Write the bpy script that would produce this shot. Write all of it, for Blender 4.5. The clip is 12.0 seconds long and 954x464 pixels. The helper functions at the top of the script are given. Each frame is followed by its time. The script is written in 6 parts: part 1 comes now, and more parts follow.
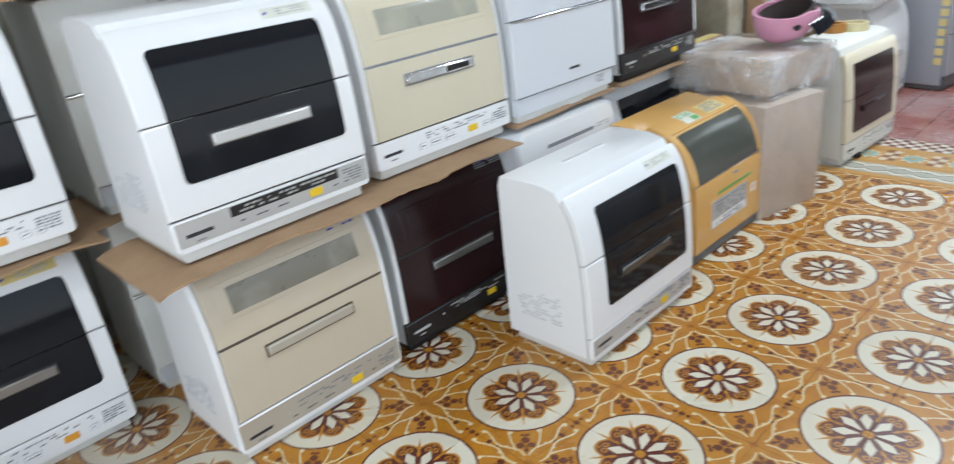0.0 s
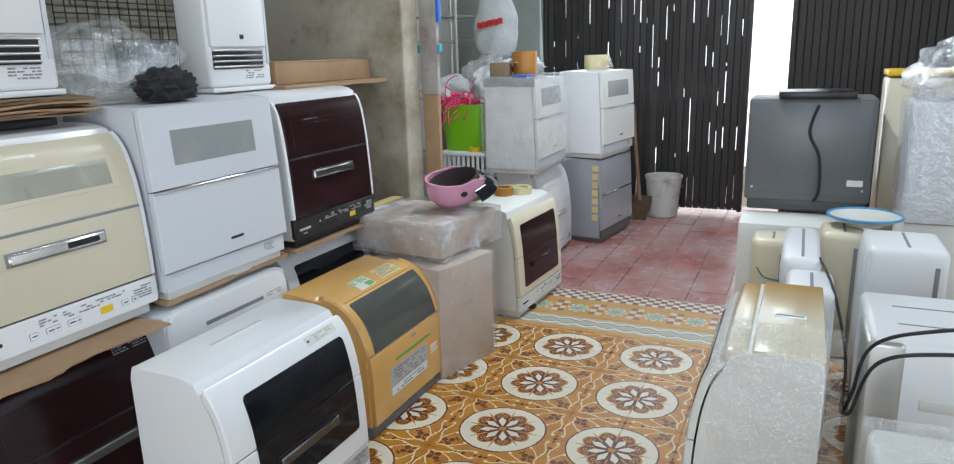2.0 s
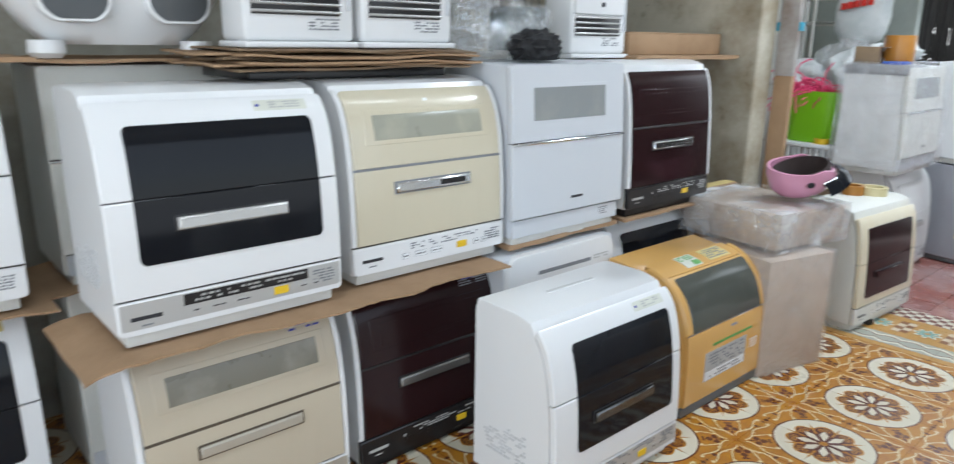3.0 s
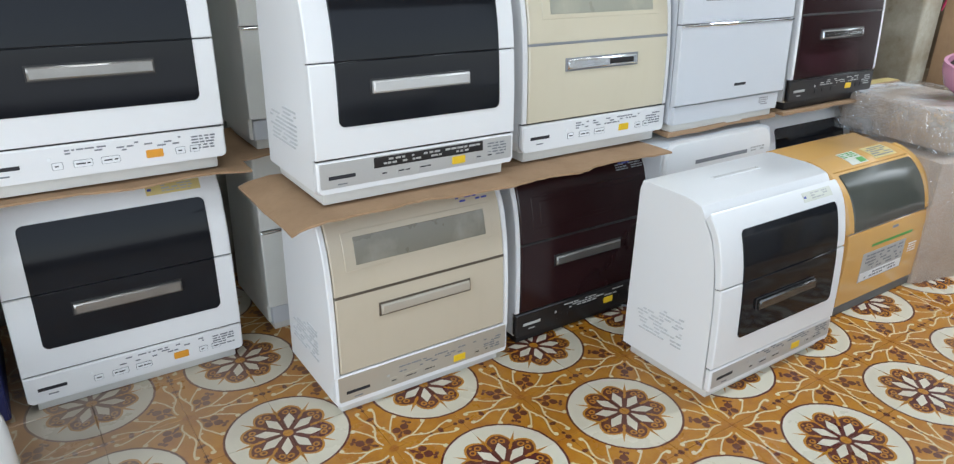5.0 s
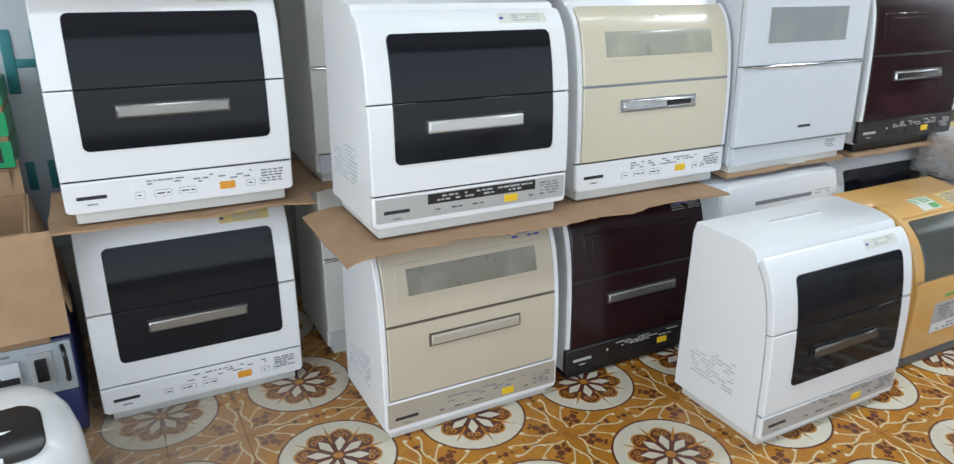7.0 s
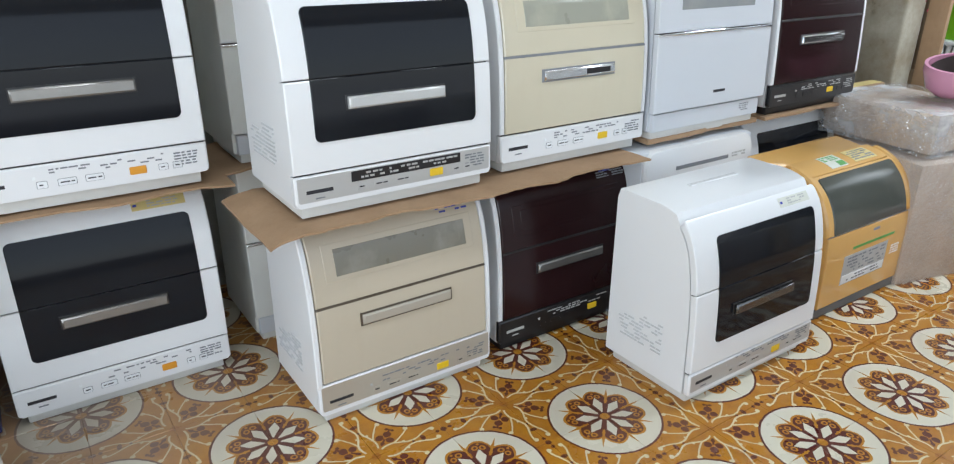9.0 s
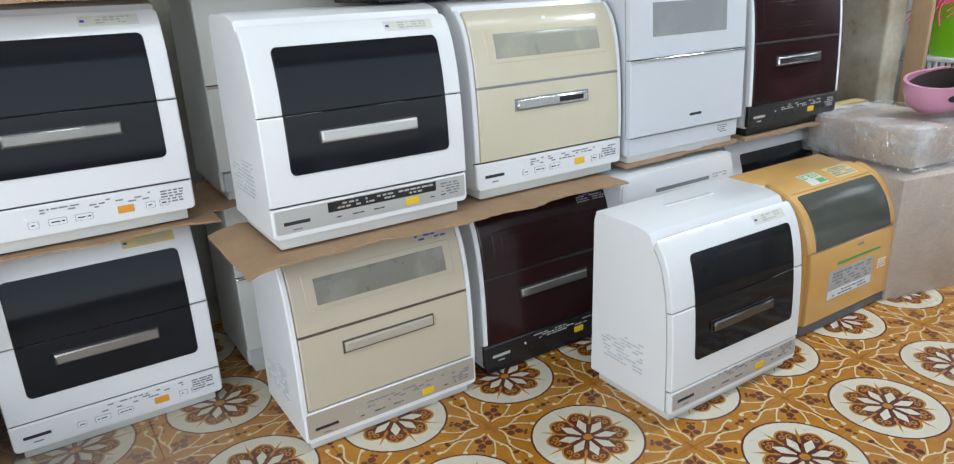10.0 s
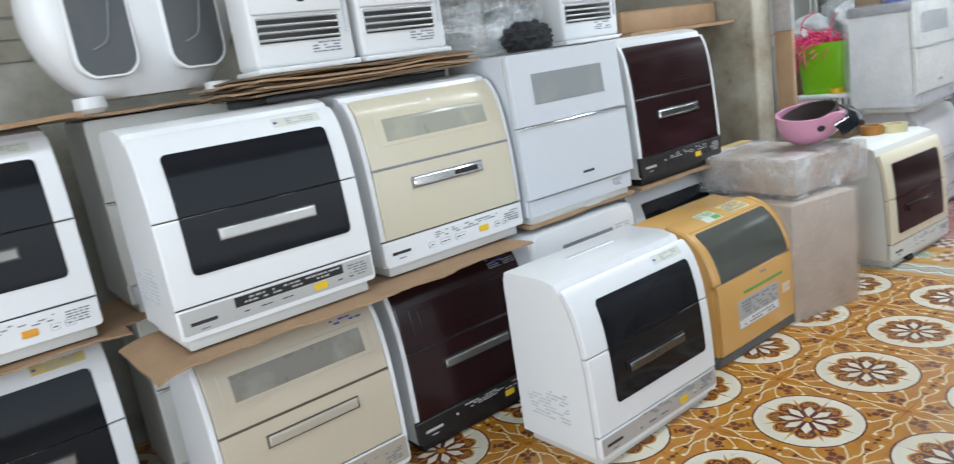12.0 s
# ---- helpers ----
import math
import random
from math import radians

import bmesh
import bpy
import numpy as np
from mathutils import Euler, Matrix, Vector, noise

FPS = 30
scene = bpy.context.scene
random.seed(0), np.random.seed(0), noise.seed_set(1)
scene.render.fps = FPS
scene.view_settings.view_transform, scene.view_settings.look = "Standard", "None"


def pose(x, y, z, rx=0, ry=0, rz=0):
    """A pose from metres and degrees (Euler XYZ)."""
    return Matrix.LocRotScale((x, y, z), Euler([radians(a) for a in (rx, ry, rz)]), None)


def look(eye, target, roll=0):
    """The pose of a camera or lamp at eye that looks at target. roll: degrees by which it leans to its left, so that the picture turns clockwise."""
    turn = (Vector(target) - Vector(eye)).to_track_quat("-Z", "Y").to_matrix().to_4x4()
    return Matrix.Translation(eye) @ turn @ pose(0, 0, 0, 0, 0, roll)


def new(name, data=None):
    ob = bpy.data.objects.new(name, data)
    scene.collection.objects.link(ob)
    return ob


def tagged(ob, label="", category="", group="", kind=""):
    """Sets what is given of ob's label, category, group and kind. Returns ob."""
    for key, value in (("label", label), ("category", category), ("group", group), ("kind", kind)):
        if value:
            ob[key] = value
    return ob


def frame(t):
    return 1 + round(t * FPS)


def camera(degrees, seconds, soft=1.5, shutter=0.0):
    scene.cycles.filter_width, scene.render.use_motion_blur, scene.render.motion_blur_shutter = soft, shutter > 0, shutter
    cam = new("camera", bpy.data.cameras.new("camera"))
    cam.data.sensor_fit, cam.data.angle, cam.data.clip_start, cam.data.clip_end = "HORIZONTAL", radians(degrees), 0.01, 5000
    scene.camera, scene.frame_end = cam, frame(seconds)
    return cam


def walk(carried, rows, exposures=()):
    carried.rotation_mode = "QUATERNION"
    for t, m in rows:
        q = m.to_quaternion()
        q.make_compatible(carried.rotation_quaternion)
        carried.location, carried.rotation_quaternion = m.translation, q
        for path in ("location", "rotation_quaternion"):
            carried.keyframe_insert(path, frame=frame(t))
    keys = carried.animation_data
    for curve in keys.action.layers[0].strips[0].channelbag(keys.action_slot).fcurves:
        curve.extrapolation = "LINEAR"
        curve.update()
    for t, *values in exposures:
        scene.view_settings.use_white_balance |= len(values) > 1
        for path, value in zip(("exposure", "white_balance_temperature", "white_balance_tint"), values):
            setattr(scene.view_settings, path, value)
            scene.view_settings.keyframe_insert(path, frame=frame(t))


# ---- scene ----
cam = camera(67.2, 12.0, soft=1.2, shutter=0.35)
PATH = [
    (0, (-1.215, -1.596, 1.274), (0.033, -0.256, 0.47), -6.3),
    (0.5, (-1.117, -1.699, 1.298), (0.304, -0.492, 0.576), -8.3),
    (1, (-1.042, -1.696, 1.3), (0.502, -0.577, 0.697), -4.7),
    (1.5, (-1.002, -1.697, 1.344), (0.665, -0.697, 0.871), -3.3),
    (2, (-0.97, -1.709, 1.323), (0.796, -0.904, 0.839), -1.6),
    (2.5, (-0.995, -1.655, 1.293), (0.584, -0.531, 0.801), 0.0),
    (3, (-1.063, -1.606, 1.27), (0.222, -0.164, 0.751), 0.9),
    (3.5, (-1.138, -1.567, 1.246), (0.002, -0.045, 0.624), 3.3),
    (3.7, (-1.16, -1.537, 1.245), (-0.063, -0.01, 0.564), 2.9),
    (5.3, (-1.266, -1.503, 1.189), (-0.258, 0.032, 0.398), 0.2),
    (5.5, (-1.245, -1.511, 1.202), (-0.409, 0.136, 0.434), 0.1),
    (6, (-1.228, -1.542, 1.225), (-0.455, 0.161, 0.517), -0.1),
    (6.5, (-1.23, -1.575, 1.233), (-0.432, 0.138, 0.578), 1.0),
    (6.7, (-1.229, -1.573, 1.235), (-0.403, 0.12, 0.566), 1.0),
    (8.3, (-1.238, -1.537, 1.236), (-0.171, -0.04, 0.448), 1.3),
    (8.5, (-1.222, -1.559, 1.23), (-0.163, -0.046, 0.461), 0.6),
    (9, (-1.217, -1.561, 1.224), (-0.179, -0.03, 0.464), 0.3),
    (9.5, (-1.211, -1.56, 1.227), (-0.073, -0.076, 0.518), -0.9),
    (10, (-1.155, -1.668, 1.219), (-0.138, -0.082, 0.549), -2.1),
    (10.5, (-1.162, -1.691, 1.219), (-0.122, -0.152, 0.477), -3.8),
    (11, (-1.125, -1.719, 1.206), (0.024, -0.276, 0.432), -6.5),
    (11.5, (-1.092, -1.729, 1.241), (0.219, -0.333, 0.665), -7.8),
    (12, (-1.105, -1.802, 1.174), (0.082, -0.255, 0.73), -8.7),
]
walk(cam, [(t, look(eye, target, roll)) for t, eye, target, roll in PATH],
     [(0, -0.04), (0.5, -0.12), (1.0, -0.13), (1.5, -0.19), (2.0, -0.38), (2.5, -0.38), (3.2, -0.12), (5.3, -0.11), (9.5, -0.12), (11.0, -0.14), (11.5, -0.13), (12.0, -0.1)])

# ---- world, lights ----
world = bpy.data.worlds.new("world")
scene.world = world
world.use_nodes = True
wn = world.node_tree.nodes
sky = wn.new("ShaderNodeTexSky")
sky.sky_type = "NISHITA"
sky.sun_disc = False
sky.sun_elevation = radians(48)
sky.sun_rotation = radians(250)
wn["Background"].inputs["Strength"].default_value = 0.12
world.node_tree.links.new(sky.outputs["Color"], wn["Background"].inputs["Color"])

sun = new("sun", bpy.data.lights.new("sun", "SUN"))
sun.data.energy, sun.data.angle, sun.data.color = 2.5, radians(0.6), (1.0, 0.95, 0.88)
sun.matrix_world = look((0, 0, 0), (-0.25, -0.65, -0.75))


def area_lamp(name, m, sx, sy, watts, colour):
    data = bpy.data.lights.new(name, "AREA")
    data.shape, data.size, data.size_y, data.energy, data.color = "RECTANGLE", sx, sy, watts, colour
    ob = new(name, data)
    ob.matrix_world = m
    return ob


# daylight through an assumed, unseen shop front behind the camera, and assumed ceiling tubes
DAY = (0.80, 0.90, 1.0)
area_lamp("daylight_front", look((0.0, -3.58, 1.5), (0.0, 0.0, 1.2)), 5.0, 2.3, 54, DAY)
# added fill lamp that brightens the machines' left sides
area_lamp("side_fill", look((-3.58, -1.7, 1.4), (0.0, -1.2, 1.0)), 2.6, 2.3, 90, DAY)
area_lamp("daylight_gate", look((5.02, -0.7, 1.4), (0.0, -0.7, 0.8)), 2.2, 2.2, 38, DAY)
# third tube is added as fill, to brighten the machines and floor by the gate
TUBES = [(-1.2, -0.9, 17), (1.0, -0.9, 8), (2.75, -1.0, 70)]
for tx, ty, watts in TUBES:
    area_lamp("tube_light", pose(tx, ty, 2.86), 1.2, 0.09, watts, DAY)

# ---- materials ----


class V:
    """A value in a node tree, with arithmetic."""

    def __init__(self, tree, sock):
        self.t, self.s = tree, sock

    def op(self, kind, *others, clamp=False):
        n = self.t.nodes.new("ShaderNodeMath")
        n.operation, n.use_clamp = kind, clamp
        for k, o in enumerate((self, *others)):
            if isinstance(o, V):
                self.t.links.new(o.s, n.inputs[k])
            else:
                n.inputs[k].default_value = o
        return V(self.t, n.outputs[0])

    def __add__(self, o): return self.op("ADD", o)
    def __sub__(self, o): return self.op("SUBTRACT", o)
    def __mul__(self, o): return self.op("MULTIPLY", o)
    def __truediv__(self, o): return self.op("DIVIDE", o)
    def lt(self, o): return self.op("LESS_THAN", o)
    def gt(self, o): return self.op("GREATER_THAN", o)
    def abs(self): return self.op("ABSOLUTE")
    def sin(self): return self.op("SINE")
    def cos(self): return self.op("COSINE")
    def min(self, o): return self.op("MINIMUM", o)
    def max(self, o): return self.op("MAXIMUM", o)
    def frac(self): return self.op("FRACT")
    def floor(self): return self.op("FLOOR")
    def hypot(self, o): return (self * self + o * o).op("SQRT")
    def angle(self, o): return self.op("ARCTAN2", o)
    def band(self, a, b): return self.gt(a) * self.lt(b)
    def soft(self, a, b): return ((self - a) / (b - a)).op("ADD", 0.0, clamp=True)


class Mat:
    """A material with its shader and short ways to add nodes."""

    def __init__(self, name):
        self.m = bpy.data.materials.new(name)
        self.m.use_nodes = True
        self.t = self.m.node_tree
        self.b = self.t.nodes["Principled BSDF"]

    def coords(self, kind="Object"):
        return self.t.nodes.new("ShaderNodeTexCoord").outputs[kind]

    def place(self):
        return self.t.nodes.new("ShaderNodeNewGeometry").outputs["Position"]

    def xyz(self, sock):
        n = self.t.nodes.new("ShaderNodeSeparateXYZ")
        self.t.links.new(sock, n.inputs[0])
        return [V(self.t, o) for o in n.outputs]

    def noise(self, sock, scale, detail=4.0, rough=0.6, stretch=None):
        if stretch:
            mp = self.t.nodes.new("ShaderNodeMapping")
            mp.inputs["Scale"].default_value = stretch
            self.t.links.new(sock, mp.inputs[0])
            sock = mp.outputs[0]
        n = self.t.nodes.new("ShaderNodeTexNoise")
        n.inputs["Scale"].default_value, n.inputs["Detail"].default_value, n.inputs["Roughness"].default_value = scale, detail, rough
        self.t.links.new(sock, n.inputs["Vector"])
        return V(self.t, n.outputs[0])

    def random(self):
        return V(self.t, self.t.nodes.new("ShaderNodeObjectInfo").outputs["Random"])

    def mix(self, a, b, f):
        n = self.t.nodes.new("ShaderNodeMix")
        n.data_type = "RGBA"
        for k, o in ((6, a), (7, b)):
            if isinstance(o, tuple):
                n.inputs[k].default_value = (*o, 1)
            else:
                self.t.links.new(o, n.inputs[k])
        if isinstance(f, V):
            self.t.links.new(f.s, n.inputs[0])
        else:
            n.inputs[0].default_value = f
        return n.outputs[2]

    def bump(self, v, strength, dist=0.002):
        n = self.t.nodes.new("ShaderNodeBump")
        n.inputs["Strength"].default_value, n.inputs["Distance"].default_value = strength, dist
        self.t.links.new(v.s, n.inputs["Height"])
        self.t.links.new(n.outputs[0], self.b.inputs["Normal"])

    def set(self, **kw):
        for key, value in kw.items():
            sock = self.b.inputs[key.replace("_", " ")]
            if isinstance(value, V):
                self.t.links.new(value.s, sock)
            elif isinstance(value, (int, float)):
                sock.default_value = value
            elif isinstance(value, tuple):
                sock.default_value = (*value, 1)
            else:
                self.t.links.new(value, sock)
        return self


def worn(name, colour, dirt_or_glint, rough=0.35, amount=0.35, metal=0.0, scale=5.0, grain=0.0, coat=0.0, spec=0.5):
    """A painted or moulded surface with faint stains, smears and fine grain; on frosted windows, painted highlights."""
    m = Mat(name)
    c = m.coords()
    big, fine = m.noise(c, scale, 5, 0.62), m.noise(c, 120, 2, 0.5)
    streak = m.noise(c, 3.0, 4, 0.6, (6, 6, 0.8))
    f = big.soft(0.52, 0.85) * amount + streak.soft(0.58, 0.85) * (amount * 0.5)
    col = m.mix(colour, dirt_or_glint, f)
    m.set(Base_Color=col, Roughness=big * 0.08 + (rough - 0.04), Metallic=metal, Specular_IOR_Level=spec)
    if coat:
        m.set(Coat_Weight=coat)
    if grain:
        m.bump(fine, grain, 0.0008)
    return m.m


def plain(name, colour, rough=0.5, metal=0.0):
    m = Mat(name)
    n = m.noise(m.coords(), 9, 4)
    dark = tuple(v * 0.82 for v in colour)
    m.set(Base_Color=m.mix(colour, dark, n.soft(0.4, 0.75)), Roughness=n * 0.2 + (rough - 0.1), Metallic=metal)
    return m.m


def card(name, colour, dark):
    m = Mat(name)
    c = m.coords()
    n, f = m.noise(c, 6, 5), m.noise(c, 90, 3, 0.7, (1, 1, 0.25))
    m.set(Base_Color=m.mix(colour, dark, n.soft(0.4, 0.75) * 0.7 + f.soft(0.5, 0.8) * 0.25), Roughness=0.85)
    m.bump(n, 0.5, 0.006)
    return m.m


WHITE = worn("white_enamel", (0.755, 0.762, 0.768), (0.66, 0.65, 0.62), 0.30, 0.07, coat=0.2)
WHITE_COOL = worn("cool_white_enamel", (0.60, 0.625, 0.66), (0.59, 0.615, 0.645), 0.36, 0.0)
WHITE_OLD = worn("aged_white_plastic", (0.70, 0.70, 0.66), (0.52, 0.46, 0.36), 0.42, 0.3, grain=0.1)
BASE_WHITE = worn("base_white_plastic", (0.66, 0.66, 0.63), (0.40, 0.36, 0.30), 0.5, 0.45, grain=0.1)
CREAM = worn("cream_plastic", (0.61, 0.555, 0.42), (0.52, 0.45, 0.32), 0.22, 0.3, coat=0.4)
BEIGE = worn("beige_plastic", (0.51, 0.445, 0.34), (0.43, 0.36, 0.25), 0.33, 0.35)
BEIGE_TRIM = worn("beige_trim", (0.085, 0.065, 0.045), (0.06, 0.045, 0.03), 0.4, 0.3)
CREAM_OLD = worn("yellowed_plastic", (0.70, 0.63, 0.47), (0.60, 0.42, 0.16), 0.3, 0.5, scale=1.8, coat=0.2)
BROWN = worn("dark_brown_gloss", (0.020, 0.007, 0.008), (0.035, 0.017, 0.016), 0.18, 0.3, coat=0.05, spec=0.24)
BLACK_GLASS = worn("smoked_black_glass", (0.008, 0.009, 0.012), (0.012, 0.013, 0.016), 0.09, 0.3, spec=0.22)
BLACK_PANEL = worn("black_panel", (0.012, 0.011, 0.012), (0.05, 0.05, 0.05), 0.3, 0.3)
SILVER = worn("silver_paint", (0.50, 0.50, 0.49), (0.33, 0.31, 0.28), 0.35, 0.3, metal=0.35)
SILVER_WARM = worn("warm_silver_paint", (0.46, 0.42, 0.35), (0.34, 0.29, 0.23), 0.35, 0.3, metal=0.3)
CHROME = plain("chrome", (0.78, 0.79, 0.80), 0.16, 1.0)
STEEL = plain("brushed_steel", (0.55, 0.54, 0.51), 0.33, 0.9)
STEEL_SMOKED = plain("smoked_steel", (0.15, 0.145, 0.14), 0.22, 0.9)
STEEL_DARK = plain("dark_brushed_steel", (0.30, 0.29, 0.275), 0.3, 0.85)
# frosted windows: the paler second colour paints soft highlights onto the pane
FROST = worn("frosted_window", (0.27, 0.285, 0.29), (0.37, 0.37, 0.34), 0.25, 0.9)
FROST_CREAM = worn("frosted_cream_window", (0.33, 0.33, 0.27), (0.47, 0.45, 0.35), 0.28, 1.0)
FROST_DARK = worn("dim_window", (0.20, 0.185, 0.145), (0.34, 0.32, 0.27), 0.28, 1.0)
GREY_MID = worn("mid_grey_plastic", (0.13, 0.14, 0.15), (0.2, 0.2, 0.2), 0.3, 0.4, scale=3)
GREY = worn("grey_paint", (0.33, 0.34, 0.37), (0.22, 0.20, 0.18), 0.35, 0.4, metal=0.2)
GREY_DARK = worn("dark_grey_plastic", (0.075, 0.080, 0.085), (0.13, 0.12, 0.11), 0.35, 0.4)
GREY_BASE = worn("grey_base", (0.13, 0.135, 0.14), (0.2, 0.19, 0.17), 0.5, 0.4)
TAN = worn("tan_orange_plastic", (0.66, 0.375, 0.115), (0.56, 0.30, 0.08), 0.26, 0.3, coat=0.5)
SMOKE = worn("smoky_dome", (0.075, 0.08, 0.068), (0.13, 0.13, 0.11), 0.12, 0.4, spec=0.5)
INK = plain("dark_ink", (0.02, 0.02, 0.025), 0.6)
INK_SOFT = plain("grey_ink", (0.22, 0.23, 0.25), 0.6)
INK_LIGHT = plain("pale_ink", (0.45, 0.45, 0.44), 0.5)
INK_FAINT = plain("faint_ink", (0.57, 0.58, 0.59), 0.5)
INK_BLUE = plain("blue_pen", (0.04, 0.06, 0.35), 0.6)
KEY_WHITE = plain("key_white", (0.80, 0.82, 0.83), 0.4)
KEY_ORANGE = plain("key_orange", (0.75, 0.33, 0.03), 0.45)
KEY_YELLOW = plain("key_yellow", (0.80, 0.52, 0.02), 0.45)
STICKER = plain("pale_sticker", (0.66, 0.67, 0.59), 0.5)
STICKER_YELLOW = plain("yellow_sticker", (0.66, 0.53, 0.22), 0.5)
GREEN = plain("green_sticker", (0.10, 0.36, 0.08), 0.5)
CARD = card("brown_cardboard", (0.37, 0.235, 0.135), (0.25, 0.15, 0.08))
CARD_DARK = card("dark_cardboard", (0.22, 0.15, 0.09), (0.09, 0.06, 0.04))
CARD_PALE = card("wrapped_cardboard", (0.52, 0.43, 0.36), (0.44, 0.35, 0.29))
RUBBER = plain("black_rubber", (0.015, 0.015, 0.016), 0.6)
WOOD = card("raw_wood", (0.24, 0.145, 0.085), (0.13, 0.08, 0.05))


def film(name, tint=(0.86, 0.88, 0.90), cover=0.2, milky=0.15, crease=0.02):
    """Crinkled clear wrapping film: mostly see-through, shining along its creases."""
    m = Mat(name)
    c = m.coords()
    n, v = m.noise(c, 7, 4, 0.6), m.noise(c, 26, 3, 0.6)
    ridge = (n * 2.0 - 1.0).abs() * -1.6 + (v * 2.0 - 1.0).abs() * -0.6
    bump = m.t.nodes.new("ShaderNodeBump")
    bump.inputs["Strength"].default_value, bump.inputs["Distance"].default_value = 1.0, crease
    m.t.links.new(ridge.s, bump.inputs["Height"])
    gloss = m.t.nodes.new("ShaderNodeBsdfGlossy")
    gloss.inputs["Color"].default_value, gloss.inputs["Roughness"].default_value = (0.95, 0.97, 1.0, 1), 0.07
    m.t.links.new(bump.outputs[0], gloss.inputs["Normal"])
    clear, matt = m.t.nodes.new("ShaderNodeBsdfTransparent"), m.t.nodes.new("ShaderNodeBsdfDiffuse")
    matt.inputs["Color"].default_value = (*tint, 1)
    one, two = m.t.nodes.new("ShaderNodeMixShader"), m.t.nodes.new("ShaderNodeMixShader")
    one.inputs[0].default_value = cover
    m.t.links.new((n.soft(0.4, 0.8) * milky).s, two.inputs[0])
    m.t.links.new(clear.outputs[0], one.inputs[1])
    m.t.links.new(gloss.outputs[0], one.inputs[2])
    m.t.links.new(one.outputs[0], two.inputs[1])
    m.t.links.new(matt.outputs[0], two.inputs[2])
    m.t.links.new(two.outputs[0], m.t.nodes["Material Output"].inputs["Surface"])
    return m.m


FILM = film("clear_film")
FILM_SOFT = film("stretch_film", (0.80, 0.79, 0.79), 0.15, 0.16, 0.011)
FILM_BAG = film("bag_film", (0.62, 0.64, 0.65), 0.16, 0.75, 0.008)
FILM_THICK = film("milky_film", (0.84, 0.86, 0.88), 0.26, 0.6, 0.012)
FILM_BRIGHT = film("shiny_film", (0.9, 0.92, 0.94), 0.13, 0.10, 0.030)


def tile_pattern():
    """Cement tiles: one rosette over four tiles, scrolls where the corners meet."""
    m = Mat("patterned_cement_tile")
    pos = m.place()
    x, y, _ = m.xyz(pos)
    wob = m.noise(pos, 30, 2)
    u = (x / 0.4 + 0.5).frac() - 0.5
    v = (y / 0.4 + 0.5).frac() - 0.5
    u, v = u + (wob - 0.5) * 0.012, v + (wob - 0.5) * 0.012
    r, a = u.hypot(v), v.angle(u)
    ochre, deep, cream, maroon = (0.45, 0.190, 0.013), (0.33, 0.108, 0.008), (0.64, 0.60, 0.48), (0.088, 0.013, 0.011)
    n = m.noise(pos, 14, 6, 0.7)
    col = m.mix(ochre, deep, n.soft(0.42, 0.75))
    # the field, about each corner where four rosettes meet: p runs along the nearer axis, q off it
    cu, cv = ((x / 0.4).frac() - 0.5 + (wob - 0.5) * 0.016).abs(), ((y / 0.4).frac() - 0.5 + (wob - 0.5) * 0.016).abs()
    p, q = cu.max(cv), cu.min(cv)
    d1, d2 = (p + q) * 0.7071, (p - q) * 0.7071
    # pairs of wavy tendrils along the axes, each with a side shoot, curled at the ends
    wave = q - ((p * 21.0 - 0.9).sin() * 0.021 + 0.036)
    line = wave.abs().lt(0.0068) * p.band(0.06, 0.435)
    shoot = (q - ((p - 0.15) * (p - 0.15) * 1.5 + (p - 0.15) * 0.42 + 0.052)).abs().lt(0.0066) * p.band(0.15, 0.285)
    curl = (p - 0.435).hypot(q - 0.048).lt(0.017).max((p - 0.287).hypot(q - 0.148).lt(0.017))
    bead = (p - 0.215).hypot(q - 0.036).lt(0.010)
    col = m.mix(col, (0.64, 0.55, 0.34), line.max(shoot).max(curl.max(bead)))
    # trefoils towards the rosettes, small leaves between neighbours
    tre = (d1 - 0.222).hypot(d2).lt(0.029).max((d1 - 0.172).hypot(d2 - 0.036).lt(0.027)).max((d1 - 0.125).hypot(d2).lt(0.015))
    tre = tre.max(d2.lt(0.007) * d1.band(0.10, 0.28)).max((d1 - 0.272).hypot(d2 - 0.020).lt(0.013))
    tre = tre * (d1 - 0.180).hypot(d2).gt(0.010)
    leaf = (p - 0.5).hypot(q).lt(0.022).max((p - 0.452).hypot(q).lt(0.014)).max((p - 0.34).hypot(q * 0.6).lt(0.016)).max((p - 0.27).hypot(q).lt(0.010))
    col = m.mix(col, maroon, tre.max(leaf) * 0.94)
    col = m.mix(col, deep, d1.hypot(d2).lt(0.03) * 0.8)
    # the rosette: ring, cream band, eight lobes between eight points, eight petals
    col = m.mix(col, cream, r.lt(0.394))
    col = m.mix(col, maroon, r.band(0.383, 0.398))
    lobe = (a * 4).sin().abs()
    rim, scallop = lobe * 0.064 + 0.232, lobe * 0.066 + 0.212
    off = ((a * 4).cos().abs().min(1.0).op("ARCCOSINE")) * 0.25
    side = (lobe.min(1.0).op("ARCCOSINE")) * 0.25 * r
    point = (off * r).lt((r * -0.12 + 0.040)) * r.band(0.19, 0.335)
    col = m.mix(col, ochre, r.lt(rim).max(point))
    col = m.mix(col, maroon, r.lt(scallop))
